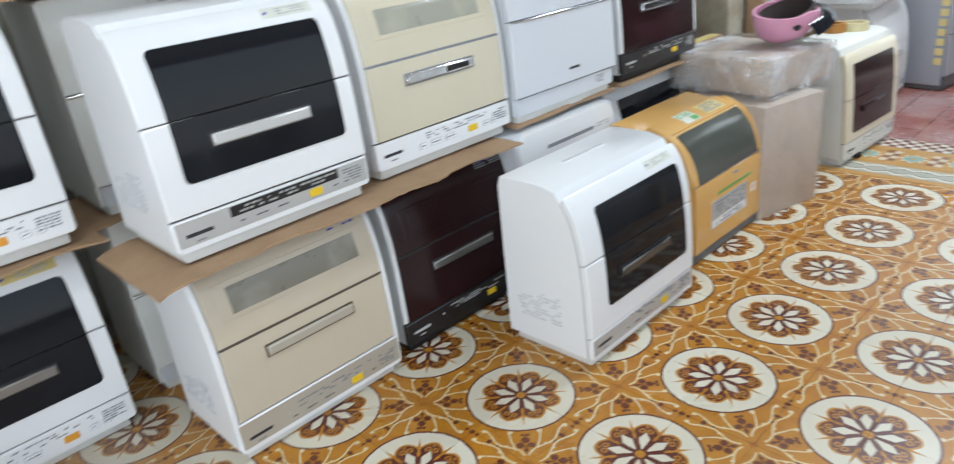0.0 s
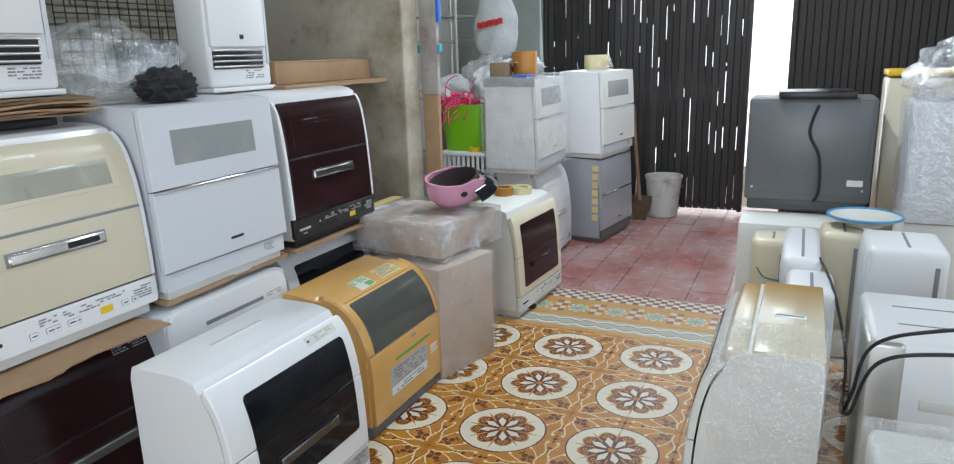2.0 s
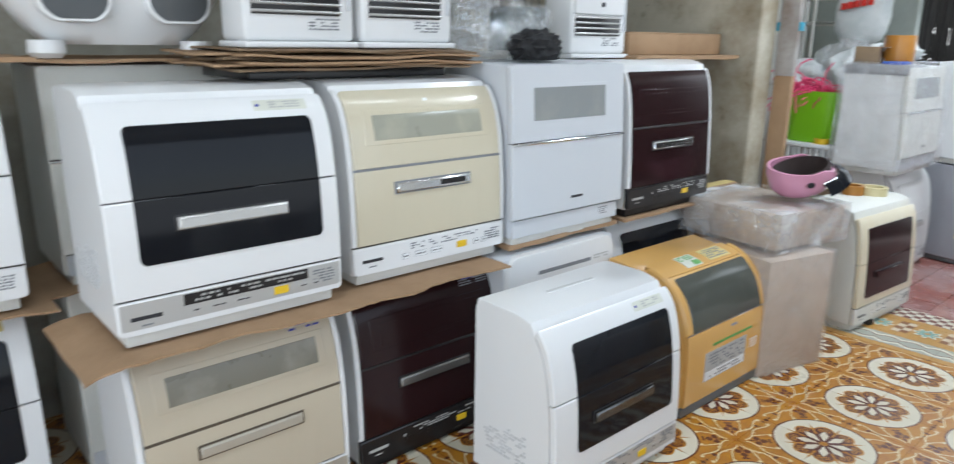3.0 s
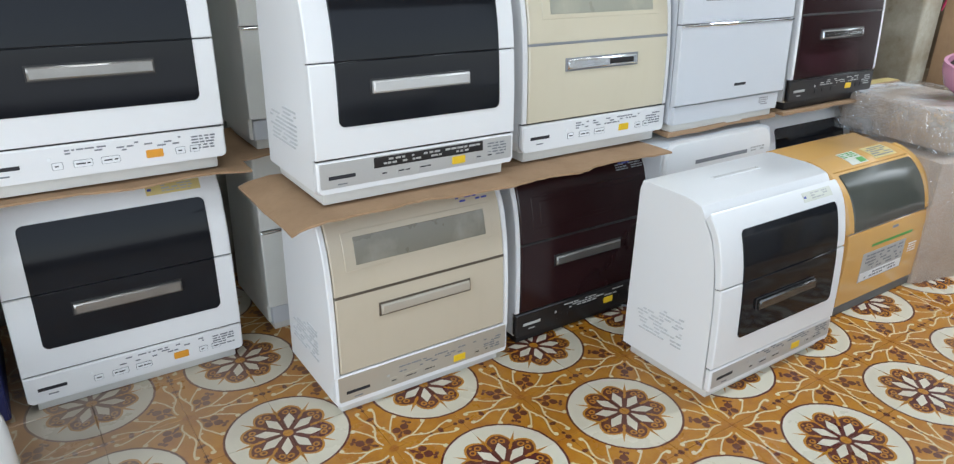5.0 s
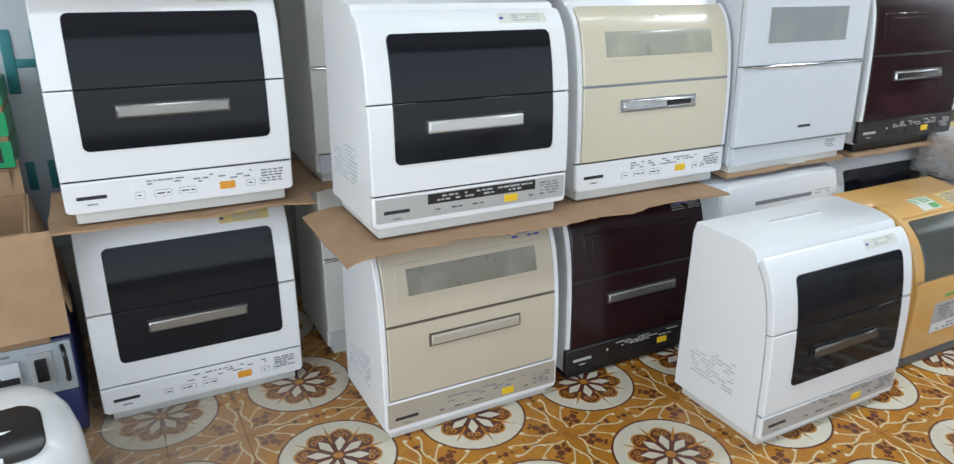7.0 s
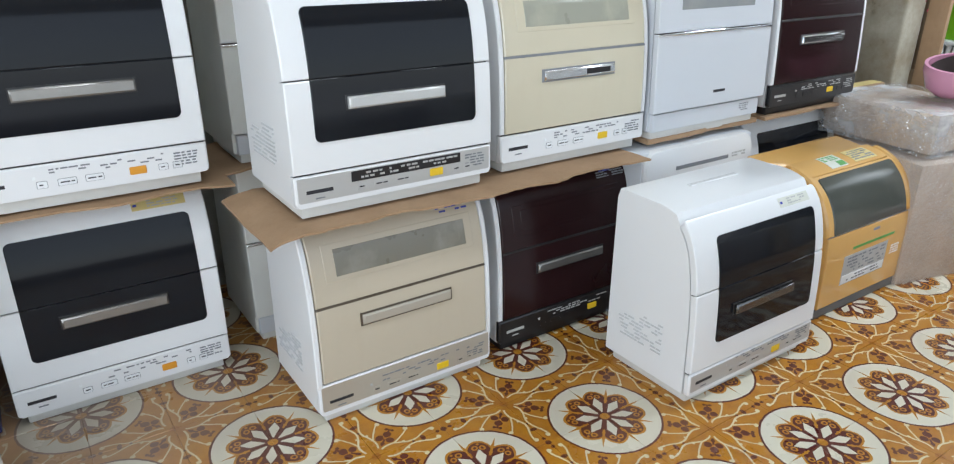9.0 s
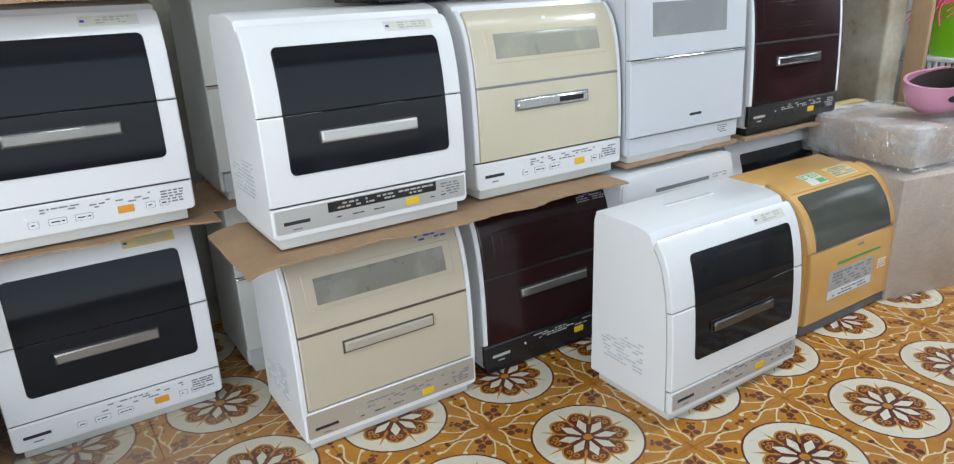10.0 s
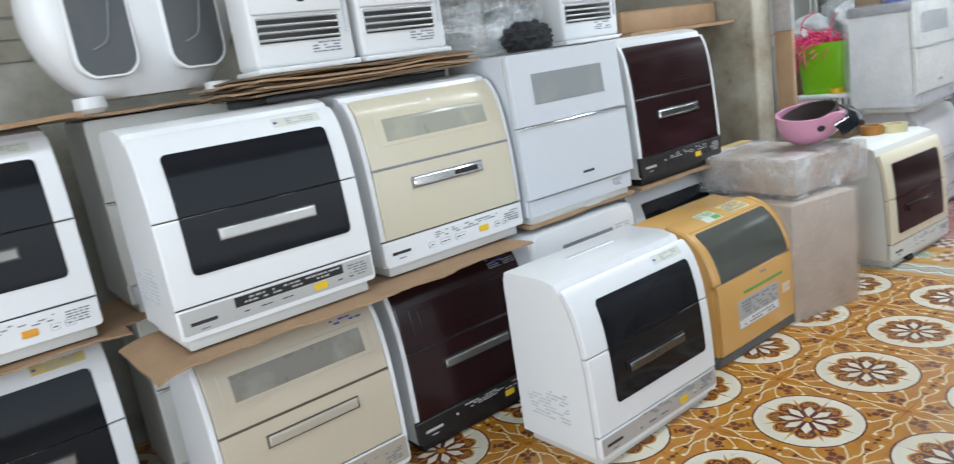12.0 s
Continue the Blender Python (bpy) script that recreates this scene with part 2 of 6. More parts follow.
    scroll = ((r - 0.226).hypot(side - 0.026) - 0.017).abs().lt(0.0055).max((r - 0.262).hypot(side).lt(0.010))
    stalk = (off * r).lt(0.008) * r.band(0.15, 0.24)
    knob = (off * r).hypot(r - 0.183).lt(0.013)
    col = m.mix(col, ochre, scroll.max(stalk.max(knob)))
    petal = side.lt((r - 0.038) * 0.34) * side.lt((r - 0.212) * -0.55) * r.band(0.05, 0.212)
    col = m.mix(col, cream, petal)
    col = m.mix(col, ochre, r.lt(0.034))
    # wear, dust, and each tile a little different
    rnd = m.random()
    wear, grit = m.noise(pos, 2.2, 6, 0.65), m.noise(pos, 160, 2, 0.6)
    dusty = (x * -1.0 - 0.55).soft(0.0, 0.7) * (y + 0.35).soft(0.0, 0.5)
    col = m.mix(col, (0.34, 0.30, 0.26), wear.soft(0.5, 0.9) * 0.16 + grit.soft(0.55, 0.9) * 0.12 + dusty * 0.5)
    col = m.mix(col, (0.30, 0.15, 0.04), rnd * 0.12)
    m.set(Base_Color=col, Roughness=wear * 0.25 + 0.17)
    m.bump(wear * 0.5 + grit * 0.2, 0.12, 0.002)
    return m.m


def border_pattern():
    """The border of the tiled floor: a chain, a row of small flowers and a chequer."""
    m = Mat("border_cement_tile")
    pos = m.place()
    x, y, _ = m.xyz(pos)
    ochre, cream, maroon, teal = (0.50, 0.27, 0.07), (0.62, 0.60, 0.50), (0.16, 0.04, 0.025), (0.18, 0.36, 0.33)
    n = m.noise(pos, 16, 5, 0.7)
    col = m.mix(ochre, (0.42, 0.22, 0.06), n.soft(0.4, 0.75))
    s = x - 2.2
    w = (y / 0.2).frac() - 0.5
    chain = ((y / 0.2) * 6.283).cos() * 0.022
    col = m.mix(col, (0.36, 0.37, 0.31), (s - 0.11).abs().lt(0.066))
    col = m.mix(col, cream, ((s - 0.11).abs() - chain.abs() - 0.024).abs().lt(0.009))
    col = m.mix(col, maroon, ((s - 0.11).abs() - chain.abs() - 0.012).abs().lt(0.003))
    fr, fa = (s - 0.31).hypot(w * 0.2), (w * 0.2).angle(s - 0.31)
    col = m.mix(col, teal, fr.lt((fa * 4).cos().abs() * 0.03 + 0.025))
    col = m.mix(col, cream, (fr - ((fa * 4).cos().abs() * 0.03 + 0.025)).abs().lt(0.005))
    col = m.mix(col, ochre, fr.lt(0.012))
    ck = ((x / 0.034).floor() + (y / 0.034).floor()) * 0.5
    chq = ck.frac().gt(0.25)
    inside = s.band(0.45, 0.6)
    col = m.mix(col, m.mix(cream, maroon, chq), inside)
    edge = ((w.abs() - 0.5).abs().lt(0.17)) * s.band(0.24, 0.40)
    sub = ((x / 0.04).floor() + (y / 0.04).floor()) * 0.5
    col = m.mix(col, m.mix(cream, maroon, sub.frac().gt(0.25)), edge * 0.7)
    wear = m.noise(pos, 3, 6, 0.65)
    col = m.mix(col, (0.38, 0.34, 0.30), wear.soft(0.5, 0.9) * 0.35)
    m.set(Base_Color=col, Roughness=wear * 0.25 + 0.2)
    return m.m


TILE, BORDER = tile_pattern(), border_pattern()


def red_tile():
    m = Mat("red_clay_tile")
    pos = m.place()
    n, d, g = m.noise(pos, 2.4, 6, 0.65), m.noise(pos, 9, 5, 0.6), m.noise(pos, 120, 2)
    col = m.mix((0.36, 0.125, 0.10), (0.27, 0.095, 0.08), m.random())
    # pale pink patches: sheen of the gate daylight painted into the tile colour
    col = m.mix(col, (0.46, 0.34, 0.33), n.soft(0.38, 0.70) * 0.85)
    col = m.mix(col, (0.10, 0.06, 0.055), d.soft(0.58, 0.85) * 0.6)
    m.set(Base_Color=col, Roughness=d * 0.35 + 0.08)
    m.bump(d + g * 0.2, 0.2, 0.003)
    return m.m


RED = red_tile()


def plaster(name, colour, stain, amount=0.8):
    m = Mat(name)
    pos = m.place()
    n, d, g = m.noise(pos, 2.0, 7, 0.68), m.noise(pos, 8, 6, 0.7), m.noise(pos, 60, 3)
    col = m.mix(colour, stain, n.soft(0.45, 0.75) * amount)
    col = m.mix(col, tuple(v * 0.45 for v in stain), d.soft(0.62, 0.8) * amount * 0.7)
    m.set(Base_Color=col, Roughness=0.85)
    m.bump(n + g * 0.15, 0.4, 0.008)
    return m.m


WALL_PLAIN = plaster("pale_plaster", (0.62, 0.63, 0.60), (0.45, 0.43, 0.38), 0.5)
PIER = plaster("mouldy_plaster", (0.50, 0.47, 0.39), (0.20, 0.145, 0.075), 1.0)
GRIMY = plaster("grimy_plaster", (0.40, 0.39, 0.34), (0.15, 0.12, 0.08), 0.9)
PEELING = plaster("peeling_paint", (0.48, 0.47, 0.46), (0.17, 0.10, 0.065), 1.0)
GROUT = plaster("grout", (0.30, 0.24, 0.18), (0.18, 0.14, 0.10))
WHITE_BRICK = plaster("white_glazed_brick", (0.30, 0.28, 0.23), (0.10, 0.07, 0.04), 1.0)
SIGN_WHITE = worn("sign_white", (0.46, 0.50, 0.53), (0.36, 0.38, 0.39), 0.4, 0.4)
TEAL = plain("teal_letters", (0.02, 0.20, 0.22), 0.45)
IRON = worn("dark_iron", (0.030, 0.027, 0.026), (0.07, 0.05, 0.04), 0.5, 0.6, metal=0.2)

# ---- building helpers ----


def mesh_of(name, bm, material, smooth=35):
    bmesh.ops.recalc_face_normals(bm, faces=bm.faces)
    me = bpy.data.meshes.new(name)
    bm.to_mesh(me)
    bm.free()
    for mt in material if isinstance(material, (list, tuple)) else [material]:
        me.materials.append(mt)
    if smooth:
        for p in me.polygons:
            p.use_smooth = True
        me.set_sharp_from_angle(angle=radians(smooth))
    return me


def part(name, bm, material, parent, label="", smooth=35):
    """Links a bmesh as one mesh object under a thing or a part."""
    ob = new(name, mesh_of(name, bm, material, smooth))
    ob.parent = parent
    if label:
        ob["label"] = label
    if name.endswith("_print"):
        ob["kind"] = "stuff"
    return ob


def thing(name, m, label, category, group="", kind=""):
    ob = new(name)
    ob.empty_display_size = 0.05
    ob.matrix_world = m
    return tagged(ob, label, category, group, kind)


def single(name, bm, material, m, label, category, group="", kind="", smooth=35):
    ob = new(name, mesh_of(name, bm, material, smooth))
    ob.matrix_world = m
    return tagged(ob, label, category, group, kind)


def box(bm, x0, x1, y0, y1, z0, z1, bevel=0.0, seg=2):
    """A box with rounded edges, added to bm. Returns its vertices."""
    made = bmesh.ops.create_cube(bm, size=1.0)["verts"]
    for v in made:
        v.co = Vector((x0 + (v.co.x + 0.5) * (x1 - x0), y0 + (v.co.y + 0.5) * (y1 - y0), z0 + (v.co.z + 0.5) * (z1 - z0)))
    if bevel:
        edges = list({e for v in made for e in v.link_edges})
        made = bmesh.ops.bevel(bm, geom=edges, offset=bevel, segments=seg, profile=0.5, affect="EDGES")["verts"]
    return made


def boxed(*a, **k):
    bm = bmesh.new()
    box(bm, *a, **k)
    return bm


def tube(bm, pts, rad, sides=8, closed=False):
    """A round bar along points; rad is one number or one a point."""
    pts = [Vector(p) for p in pts]
    rads = rad if isinstance(rad, (list, tuple)) else [rad] * len(pts)
    rings, side = [], None
    for k, p in enumerate(pts):
        way = (pts[min(k + 1, len(pts) - 1)] - pts[max(k - 1, 0)]).normalized()
        if side is None:
            side = way.orthogonal().normalized()
        side = (side - way * side.dot(way)).normalized()
        up = way.cross(side)
        rings.append([bm.verts.new(p + (side * math.cos(t) + up * math.sin(t)) * rads[k]) for t in (2 * math.pi * j / sides for j in range(sides))])
    for a, b in zip(rings, rings[1:]):
        for j in range(sides):
            bm.faces.new((a[j], a[(j + 1) % sides], b[(j + 1) % sides], b[j]))
    bm.faces.new(rings[0][::-1])
    bm.faces.new(rings[-1])
    return bm


def lathe(bm, prof, sides=32, cx=0.0, cy=0.0, sy=1.0):
    """A turned body from (radius, z) points."""
    rings = []
    for rr, z in prof:
        rings.append([bm.verts.new((cx + rr * math.cos(t), cy + rr * sy * math.sin(t), z)) for t in (2 * math.pi * j / sides for j in range(sides))])
    for a, b in zip(rings, rings[1:]):
        for j in range(sides):
            bm.faces.new((a[j], a[(j + 1) % sides], b[(j + 1) % sides], b[j]))
    bm.faces.new(rings[0][::-1])
    bm.faces.new(rings[-1])
    return bm


def spline(pts, n=8):
    """A smooth run of points through the given ones."""
    pts = [Vector(p) for p in pts]
    out = []
    for k in range(len(pts) - 1):
        p0, p1, p2, p3 = pts[max(k - 1, 0)], pts[k], pts[k + 1], pts[min(k + 2, len(pts) - 1)]
        for j in range(n):
            t = j / n
            out.append(0.5 * ((2 * p1) + (p2 - p0) * t + (2 * p0 - 5 * p1 + 4 * p2 - p3) * t * t + (3 * p1 - p0 - 3 * p2 + p3) * t ** 3))
    return out + [pts[-1]]


class Front:
    """The curved front of a cabinet, as a run of (y, z) points; s is the height along it."""

    def __init__(self, pts):
        self.p = [Vector((0, y, z)) for y, z in (spline([(0, y, z) for y, z in pts], 5) and [(q.y, q.z) for q in spline([(0, y, z) for y, z in pts], 5)])]
        self.s = [0.0]
        for a, b in zip(self.p, self.p[1:]):
            self.s.append(self.s[-1] + (b - a).length)

    def at(self, s, off=0.0):
        s = min(max(s, 0.0), self.s[-1])
        k = max(i for i in range(len(self.s) - 1) if self.s[i] <= s + 1e-9)
        f = (s - self.s[k]) / (self.s[k + 1] - self.s[k])
        way = (self.p[k + 1] - self.p[k]).normalized()
        q = self.p[k].lerp(self.p[k + 1], f)
        return Vector((0, q.y - way.z * off, q.z + way.y * off))

    def top(self):
        return self.s[-1]

    def slab(self, bm, s0, s1, x0, x1, off0, off1, e=0.002, rb=0.0, rt=0.0, slope=0.0):
        """A plate on the front between two heights, with softened edges; rb, rt: rounded corners at the bottom and the top."""
        def inset(s):
            d = 0.0
            if rb and s < s0 + rb:
                d = rb - math.sqrt(max(rb * rb - (s0 + rb - s) ** 2, 0))
            if rt and s > s1 - rt:
                d = max(d, rt - math.sqrt(max(rt * rt - (s - s1 + rt) ** 2, 0)))
            return d
        ss = {s0, s1, s0 + e, s1 - e}
        ss |= {s for s in self.s if s0 + e < s < s1 - e}
        for k in range(1, 6):
            if rb:
                ss.add(s0 + rb * (1 - math.cos(k * math.pi / 10)))
            if rt:
                ss.add(s1 - rt * (1 - math.cos(k * math.pi / 10)))
        rows = []
        for s in sorted(ss):
            d, hi = inset(s), off1 - (e if s in (s0, s1) else 0.0)
            lo, hi2, sl = off0, off1 - e, slope * (s - s0)
            xs = [(x0 + d + sl, lo), (x0 + d + sl, min(hi, hi2)), (x0 + d + e + sl, hi), (x1 - d - e + sl, hi), (x1 - d + sl, min(hi, hi2)), (x1 - d + sl, lo)]
            rows.append([bm.verts.new(self.at(s, o) + Vector((xx, 0, 0))) for xx, o in xs])
        for a, b in zip(rows, rows[1:]):
            for j in range(6):
                bm.faces.new((a[j], a[(j + 1) % 6], b[(j + 1) % 6], b[j]))
        bm.faces.new(rows[0][::-1])
        bm.faces.new(rows[-1])
        return bm

    def plate(self, *a, **k):
        return self.slab(bmesh.new(), *a, **k)


def bars(front, s0, s1, x0, x1, off, rng, rows=3, fill=0.7):
    """Small unreadable writing, as rows of short bars on a front."""
    bm = bmesh.new()
    h = (s1 - s0) / rows
    for k in range(rows):
        x = x0
        while x < x1 - 0.004:
            w = min(rng.uniform(0.006, 0.022), x1 - x)
            if rng.random() < fill:
                front.slab(bm, s0 + k * h + h * 0.25, s0 + k * h + h * 0.75, x, x + w, off - 0.0005, off + 0.0006, e=0.0001)
            x += w + rng.uniform(0.002, 0.006)
    return bm


ROUND = [(0.0, 0.0), (0.0, 0.05), (0.002, 0.12), (0.004, 0.2), (0.008, 0.28), (0.014, 0.35), (0.026, 0.43), (0.048, 0.505), (0.082, 0.555), (0.125, 0.578), (0.17, 0.587)]
FLAT = [(0.0, 0.0), (0.0, 0.1), (0.004, 0.2), (0.008, 0.3), (0.013, 0.4), (0.019, 0.5), (0.024, 0.585)]
STEEP = [(0.0, 0.0), (0.0, 0.1), (0.004, 0.2), (0.010, 0.3), (0.018, 0.4), (0.031, 0.49), (0.05, 0.545), (0.078, 0.577), (0.13, 0.59)]
DOME = [(0.0, 0.0), (0.0, 0.1), (0.0, 0.2), (0.004, 0.28), (0.02, 0.355), (0.05, 0.42), (0.095, 0.468), (0.15, 0.495), (0.21, 0.505)]


def casing(front, w, d, h, lift=0.03, inset=0.019, crown=False):
    """The cabinet behind the doors: the front's side outline drawn back, closed at the back."""
    pts = []
    for k in range(31):
        s = lift + (front.top() - lift) * k / 30
        back = max(0.0, min(1.0, (s - front.top() + 0.095) / 0.03)) if crown else 0.0
        q = front.at(s, -inset + (inset + 0.004) * back)
        pts.append((q.y, q.z))
    pts += [(d - 0.03, h), (d - 0.008, h - 0.006), (d, h - 0.03), (d, lift)]
    bm = bmesh.new()
    rows = []
    e = 0.006
    cx = sum(p[0] for p in pts) / len(pts)
    cz = sum(p[1] for p in pts) / len(pts)
    for x, k in ((-w / 2, 1), (-w / 2 + e, 0), (w / 2 - e, 0), (w / 2, 1)):
        rows.append([bm.verts.new((x, y + (cx - y) * 0.018 * k, z + (cz - z) * 0.018 * k)) for y, z in pts])
    n = len(pts)
    for a, b in zip(rows, rows[1:]):
        for j in range(n):
            bm.faces.new((a[j], b[j], b[(j + 1) % n], a[(j + 1) % n]))
    bm.faces.new(rows[0])
    bm.faces.new(rows[-1][::-1])
    return bm


def dishwasher(m, label, style, w=0.56, d=0.33, h=0.592, seed=1, body=None, door=None, window=None, panel=None, handle=None,
               key=None, display=False, sticker=None, side_print=False, base=None, pen=False, win=None, winx=None, grip=None, seam=None, ptop=0.112, raised=0.0, steep=False, group="countertop dishwashers"):
    """A countertop dishwasher: base, casing, control panel and two doors, one over the other."""
    rng = random.Random(seed)
    t = thing("countertop_dishwasher", m, label, "dishwasher", group)
    sh = FLAT if style == "flat" else STEEP if steep else ROUND
    k = h / 0.592
    f = Front([(y * (d / 0.33), z * k) for y, z in sh])
    hw = w / 2
    part("base", boxed(-hw + 0.02, hw - 0.02, 0.018, d - 0.02, 0.0, 0.036, 0.004), base or BASE_WHITE, t)
    part("casing", casing(f, w - 0.004, d, h, crown=style != "flat"), body or WHITE, t)
    if style == "flat":
        part("control_panel", f.plate(0.03, 0.088, -hw + 0.012, hw - 0.012, -0.02, -0.004, 0.002), panel or WHITE_COOL, t)
        p0, seam = 0.094, seam or 0.345 * k
    else:
        p = part("control_panel", f.plate(0.034, ptop, -hw, hw, -0.012, 0.004, 0.004, rb=0.012), panel if panel in (BLACK_PANEL, WHITE_OLD) else WHITE, t)
        if panel in (SILVER, SILVER_WARM):
            part("panel_inset", f.plate(0.047, ptop - 0.004, -hw + 0.007, hw - 0.007, 0.002, 0.0046, 0.0008, rb=0.006), panel, p, "silver painted inset")
        p0, seam = ptop + 0.005, seam or 0.334 * k
        dark = panel in (BLACK_PANEL,)
        part("logo_bar", f.plate(0.0675, 0.0765, -hw + 0.028, -hw + 0.096, 0.003, 0.0052, 0.0003), INK_LIGHT if dark else INK, p)
        part("model_mark", f.plate(0.053, 0.0565, -hw + 0.05, -hw + 0.074, 0.003, 0.0052, 0.0003), INK_LIGHT if dark else INK_SOFT, p)
        ink = INK_LIGHT if dark else INK_SOFT
        part("panel_print", bars(f, 0.080, 0.102, -0.09, 0.17, 0.0049, rng, 3, 0.42), ink, p)
        part("notice_print", bars(f, 0.060, 0.098, hw - 0.085, hw - 0.025, 0.0049, rng, 5, 0.9), ink, p)
        for kx in (-0.12, -0.075, -0.015, 0.155, 0.19):
            kw = 0.04 if kx in (-0.075, -0.015) else 0.022
            if panel is None:
                part("button_outline", f.plate(0.0552, 0.0728, kx - 0.0008, kx + kw + 0.0008, 0.002, 0.0050, 0.0006, rb=0.003, rt=0.003), INK_SOFT, p)
            part("button", f.plate(0.056, 0.072, kx, kx + kw, 0.002, 0.0056, 0.0008, rb=0.003, rt=0.003), KEY_WHITE if panel is None or panel is WHITE_OLD else panel, p)
            if not dark:
                part("button_print", bars(f, 0.061, 0.067, kx + 0.005, kx + kw - 0.004, 0.0058, rng, 1, 1.0), INK, p)
        if key:
            part("start_button", f.plate(0.055, 0.075, 0.085, 0.125, 0.002, 0.0062, 0.001, rb=0.003, rt=0.003), key, p)
        part("indicator_lamp", f.plate(0.078, 0.086, -0.128, -0.12, 0.003, 0.0054, 0.0006, rb=0.003, rt=0.003), INK_LIGHT if panel else KEY_WHITE, p)
        if display:
            part("display_strip", f.plate(0.079, 0.105, -0.135, hw - 0.1, 0.003, 0.0058, 0.0008), BLACK_PANEL, p)
            part("display_print", bars(f, 0.083, 0.102, -0.11, hw - 0.11, 0.0058, rng, 2, 0.7), INK_LIGHT, p)
    dm = door or WHITE
    gap = 0.0018
    # black strips put the shade of the open door seams into colour
    for s in ((p0 - 0.003, seam) if style != "flat" else (seam,)):
        part("seam_shade_strip", f.plate(s - 0.004, s + 0.004, -hw + 0.004, hw - 0.004, -0.0165, -0.004, 0.001), BLACK_PANEL, t)
    side = 0.0 if style in ("glass", "flat") else 0.016
    lo = part("lower_door", f.plate(p0, seam - gap, -hw + side, hw - side, -0.014, 0.006, 0.003), dm, t)
    top_s = f.top() - (0.002 if style == "flat" else 0.09)
    up = part("upper_door", f.plate(seam + gap, top_s, -hw + side, hw - side, -0.014, 0.006, 0.003, rt=0.01), dm, t)
    if style == "glass":
        wm = window or BLACK_GLASS
        a, b = (win[0] * k, win[1] * k) if win else (0.158 * k, 0.522 * k)
        g = (grip or 0.252) * k
        x0, x1 = winx or (-hw + 0.062, hw - 0.05)
        part("window", f.plate(a, seam - 0.0005, x0, x1, 0.004, 0.0085, 0.002, rb=0.016), wm, lo)
        part("window", f.plate(seam + 0.0005, b, x0, x1, 0.004, 0.0085, 0.002, rt=0.016), wm, up)
        part("handle", f.plate(g, g + 0.029 * k, -0.132, 0.132, 0.006, 0.022, 0.004), handle or SILVER, lo)
        # black plate stands in for the shade around the handle
        part("handle_shadow_gap", f.plate(g - 0.004, g + 0.033 * k, -0.136, 0.136, 0.0078, 0.0098, 0.0008), BLACK_PANEL, lo)
    elif style == "fascia":
        wm = window or FROST_CREAM
        a, b = win or (0.404, 0.472)
        part("window_recess", f.plate(a * k - 0.013, b * k + 0.016, -0.222, 0.227, 0.0055, 0.0072, 0.0015), dm, up)
        part("window", f.plate(a * k, b * k, -0.192, 0.202, 0.0065, 0.0082, 0.0008), wm, up)
        if dm is CREAM:
            part("paper_tag", f.plate(0.532 * k, 0.541 * k, 0.0, 0.014, 0.005, 0.0067, 0.0003), KEY_WHITE, up, "tiny white paper tag")
            part("handle_display", f.plate(0.262 * k + raised, 0.278 * k + raised, 0.02, 0.115, 0.0145, 0.0168, 0.0006), BLACK_PANEL, lo, "small dark display on the handle")
        trim = BEIGE_TRIM if dm is BEIGE else INK_SOFT if dm is CREAM else BLACK_PANEL
        part("handle_frame", f.plate(0.251 * k + raised, 0.289 * k + raised, -0.1415, 0.1415, 0.005, 0.0085, 0.001), trim, lo)
        part("handle", f.plate(0.256 * k + raised, 0.284 * k + raised, -0.136, 0.136, 0.0075, 0.016, 0.004), handle or CHROME, lo)
        if dm is BROWN and not steep:
            part("notice_print", bars(f, 0.512 * k, 0.535 * k, hw - 0.15, hw - 0.03, 0.0062, rng, 3, 0.9), INK_SOFT, up, "faint grey printed notice")
        part("seam_trim", f.plate(seam - 0.004, seam + 0.003, -hw + side, hw - side, -0.01, 0.0068, 0.001), trim, up)
        for sx in (-1, 1):
            xa, xb = sorted((sx * (hw - 0.0145), sx * (hw + 0.002)))
            part("side_trim", f.plate(0.117, top_s + 0.01, xa, xb, -0.016, 0.0035, 0.003), body or WHITE, t)
    elif style == "flat":
        part("window_surround", f.plate(seam + 0.056, seam + 0.187, -0.199, 0.189, 0.0045, 0.0066, 0.003), dm, up)
        part("window", f.plate(seam + 0.068, seam + 0.174, -0.185, 0.176, 0.006, 0.0076, 0.0008), window or FROST, up)
        part("chrome_line", f.plate(seam - 0.008, seam - 0.001, -hw + 0.002, hw - 0.002, 0.004, 0.011, 0.002), CHROME, lo, "thin chrome grip strip")
        part("logo_bar", f.plate(0.135, 0.144, 0.0, 0.06, 0.005, 0.0068, 0.0003), INK, lo)
        part("notice_print", bars(f, 0.05, 0.08, hw - 0.12, hw - 0.07, -0.004, rng, 4, 0.9), INK_SOFT, t)
    if sticker:
        st = part("warning_label", f.plate(0.533 * k, 0.562 * k, hw - 0.19, hw - 0.05, 0.0055, 0.0068, 0.0003), sticker, up, "small printed warning label")
        part("label_print", bars(f, 0.537 * k, 0.559 * k, hw - 0.15, hw - 0.07, 0.0069, rng, 3, 0.8), INK_LIGHT, st)
        part("pen_print", bars(f, 0.541 * k, 0.553 * k, hw - 0.186, hw - 0.176, 0.0069, rng, 1, 1.0), INK_BLUE, st)
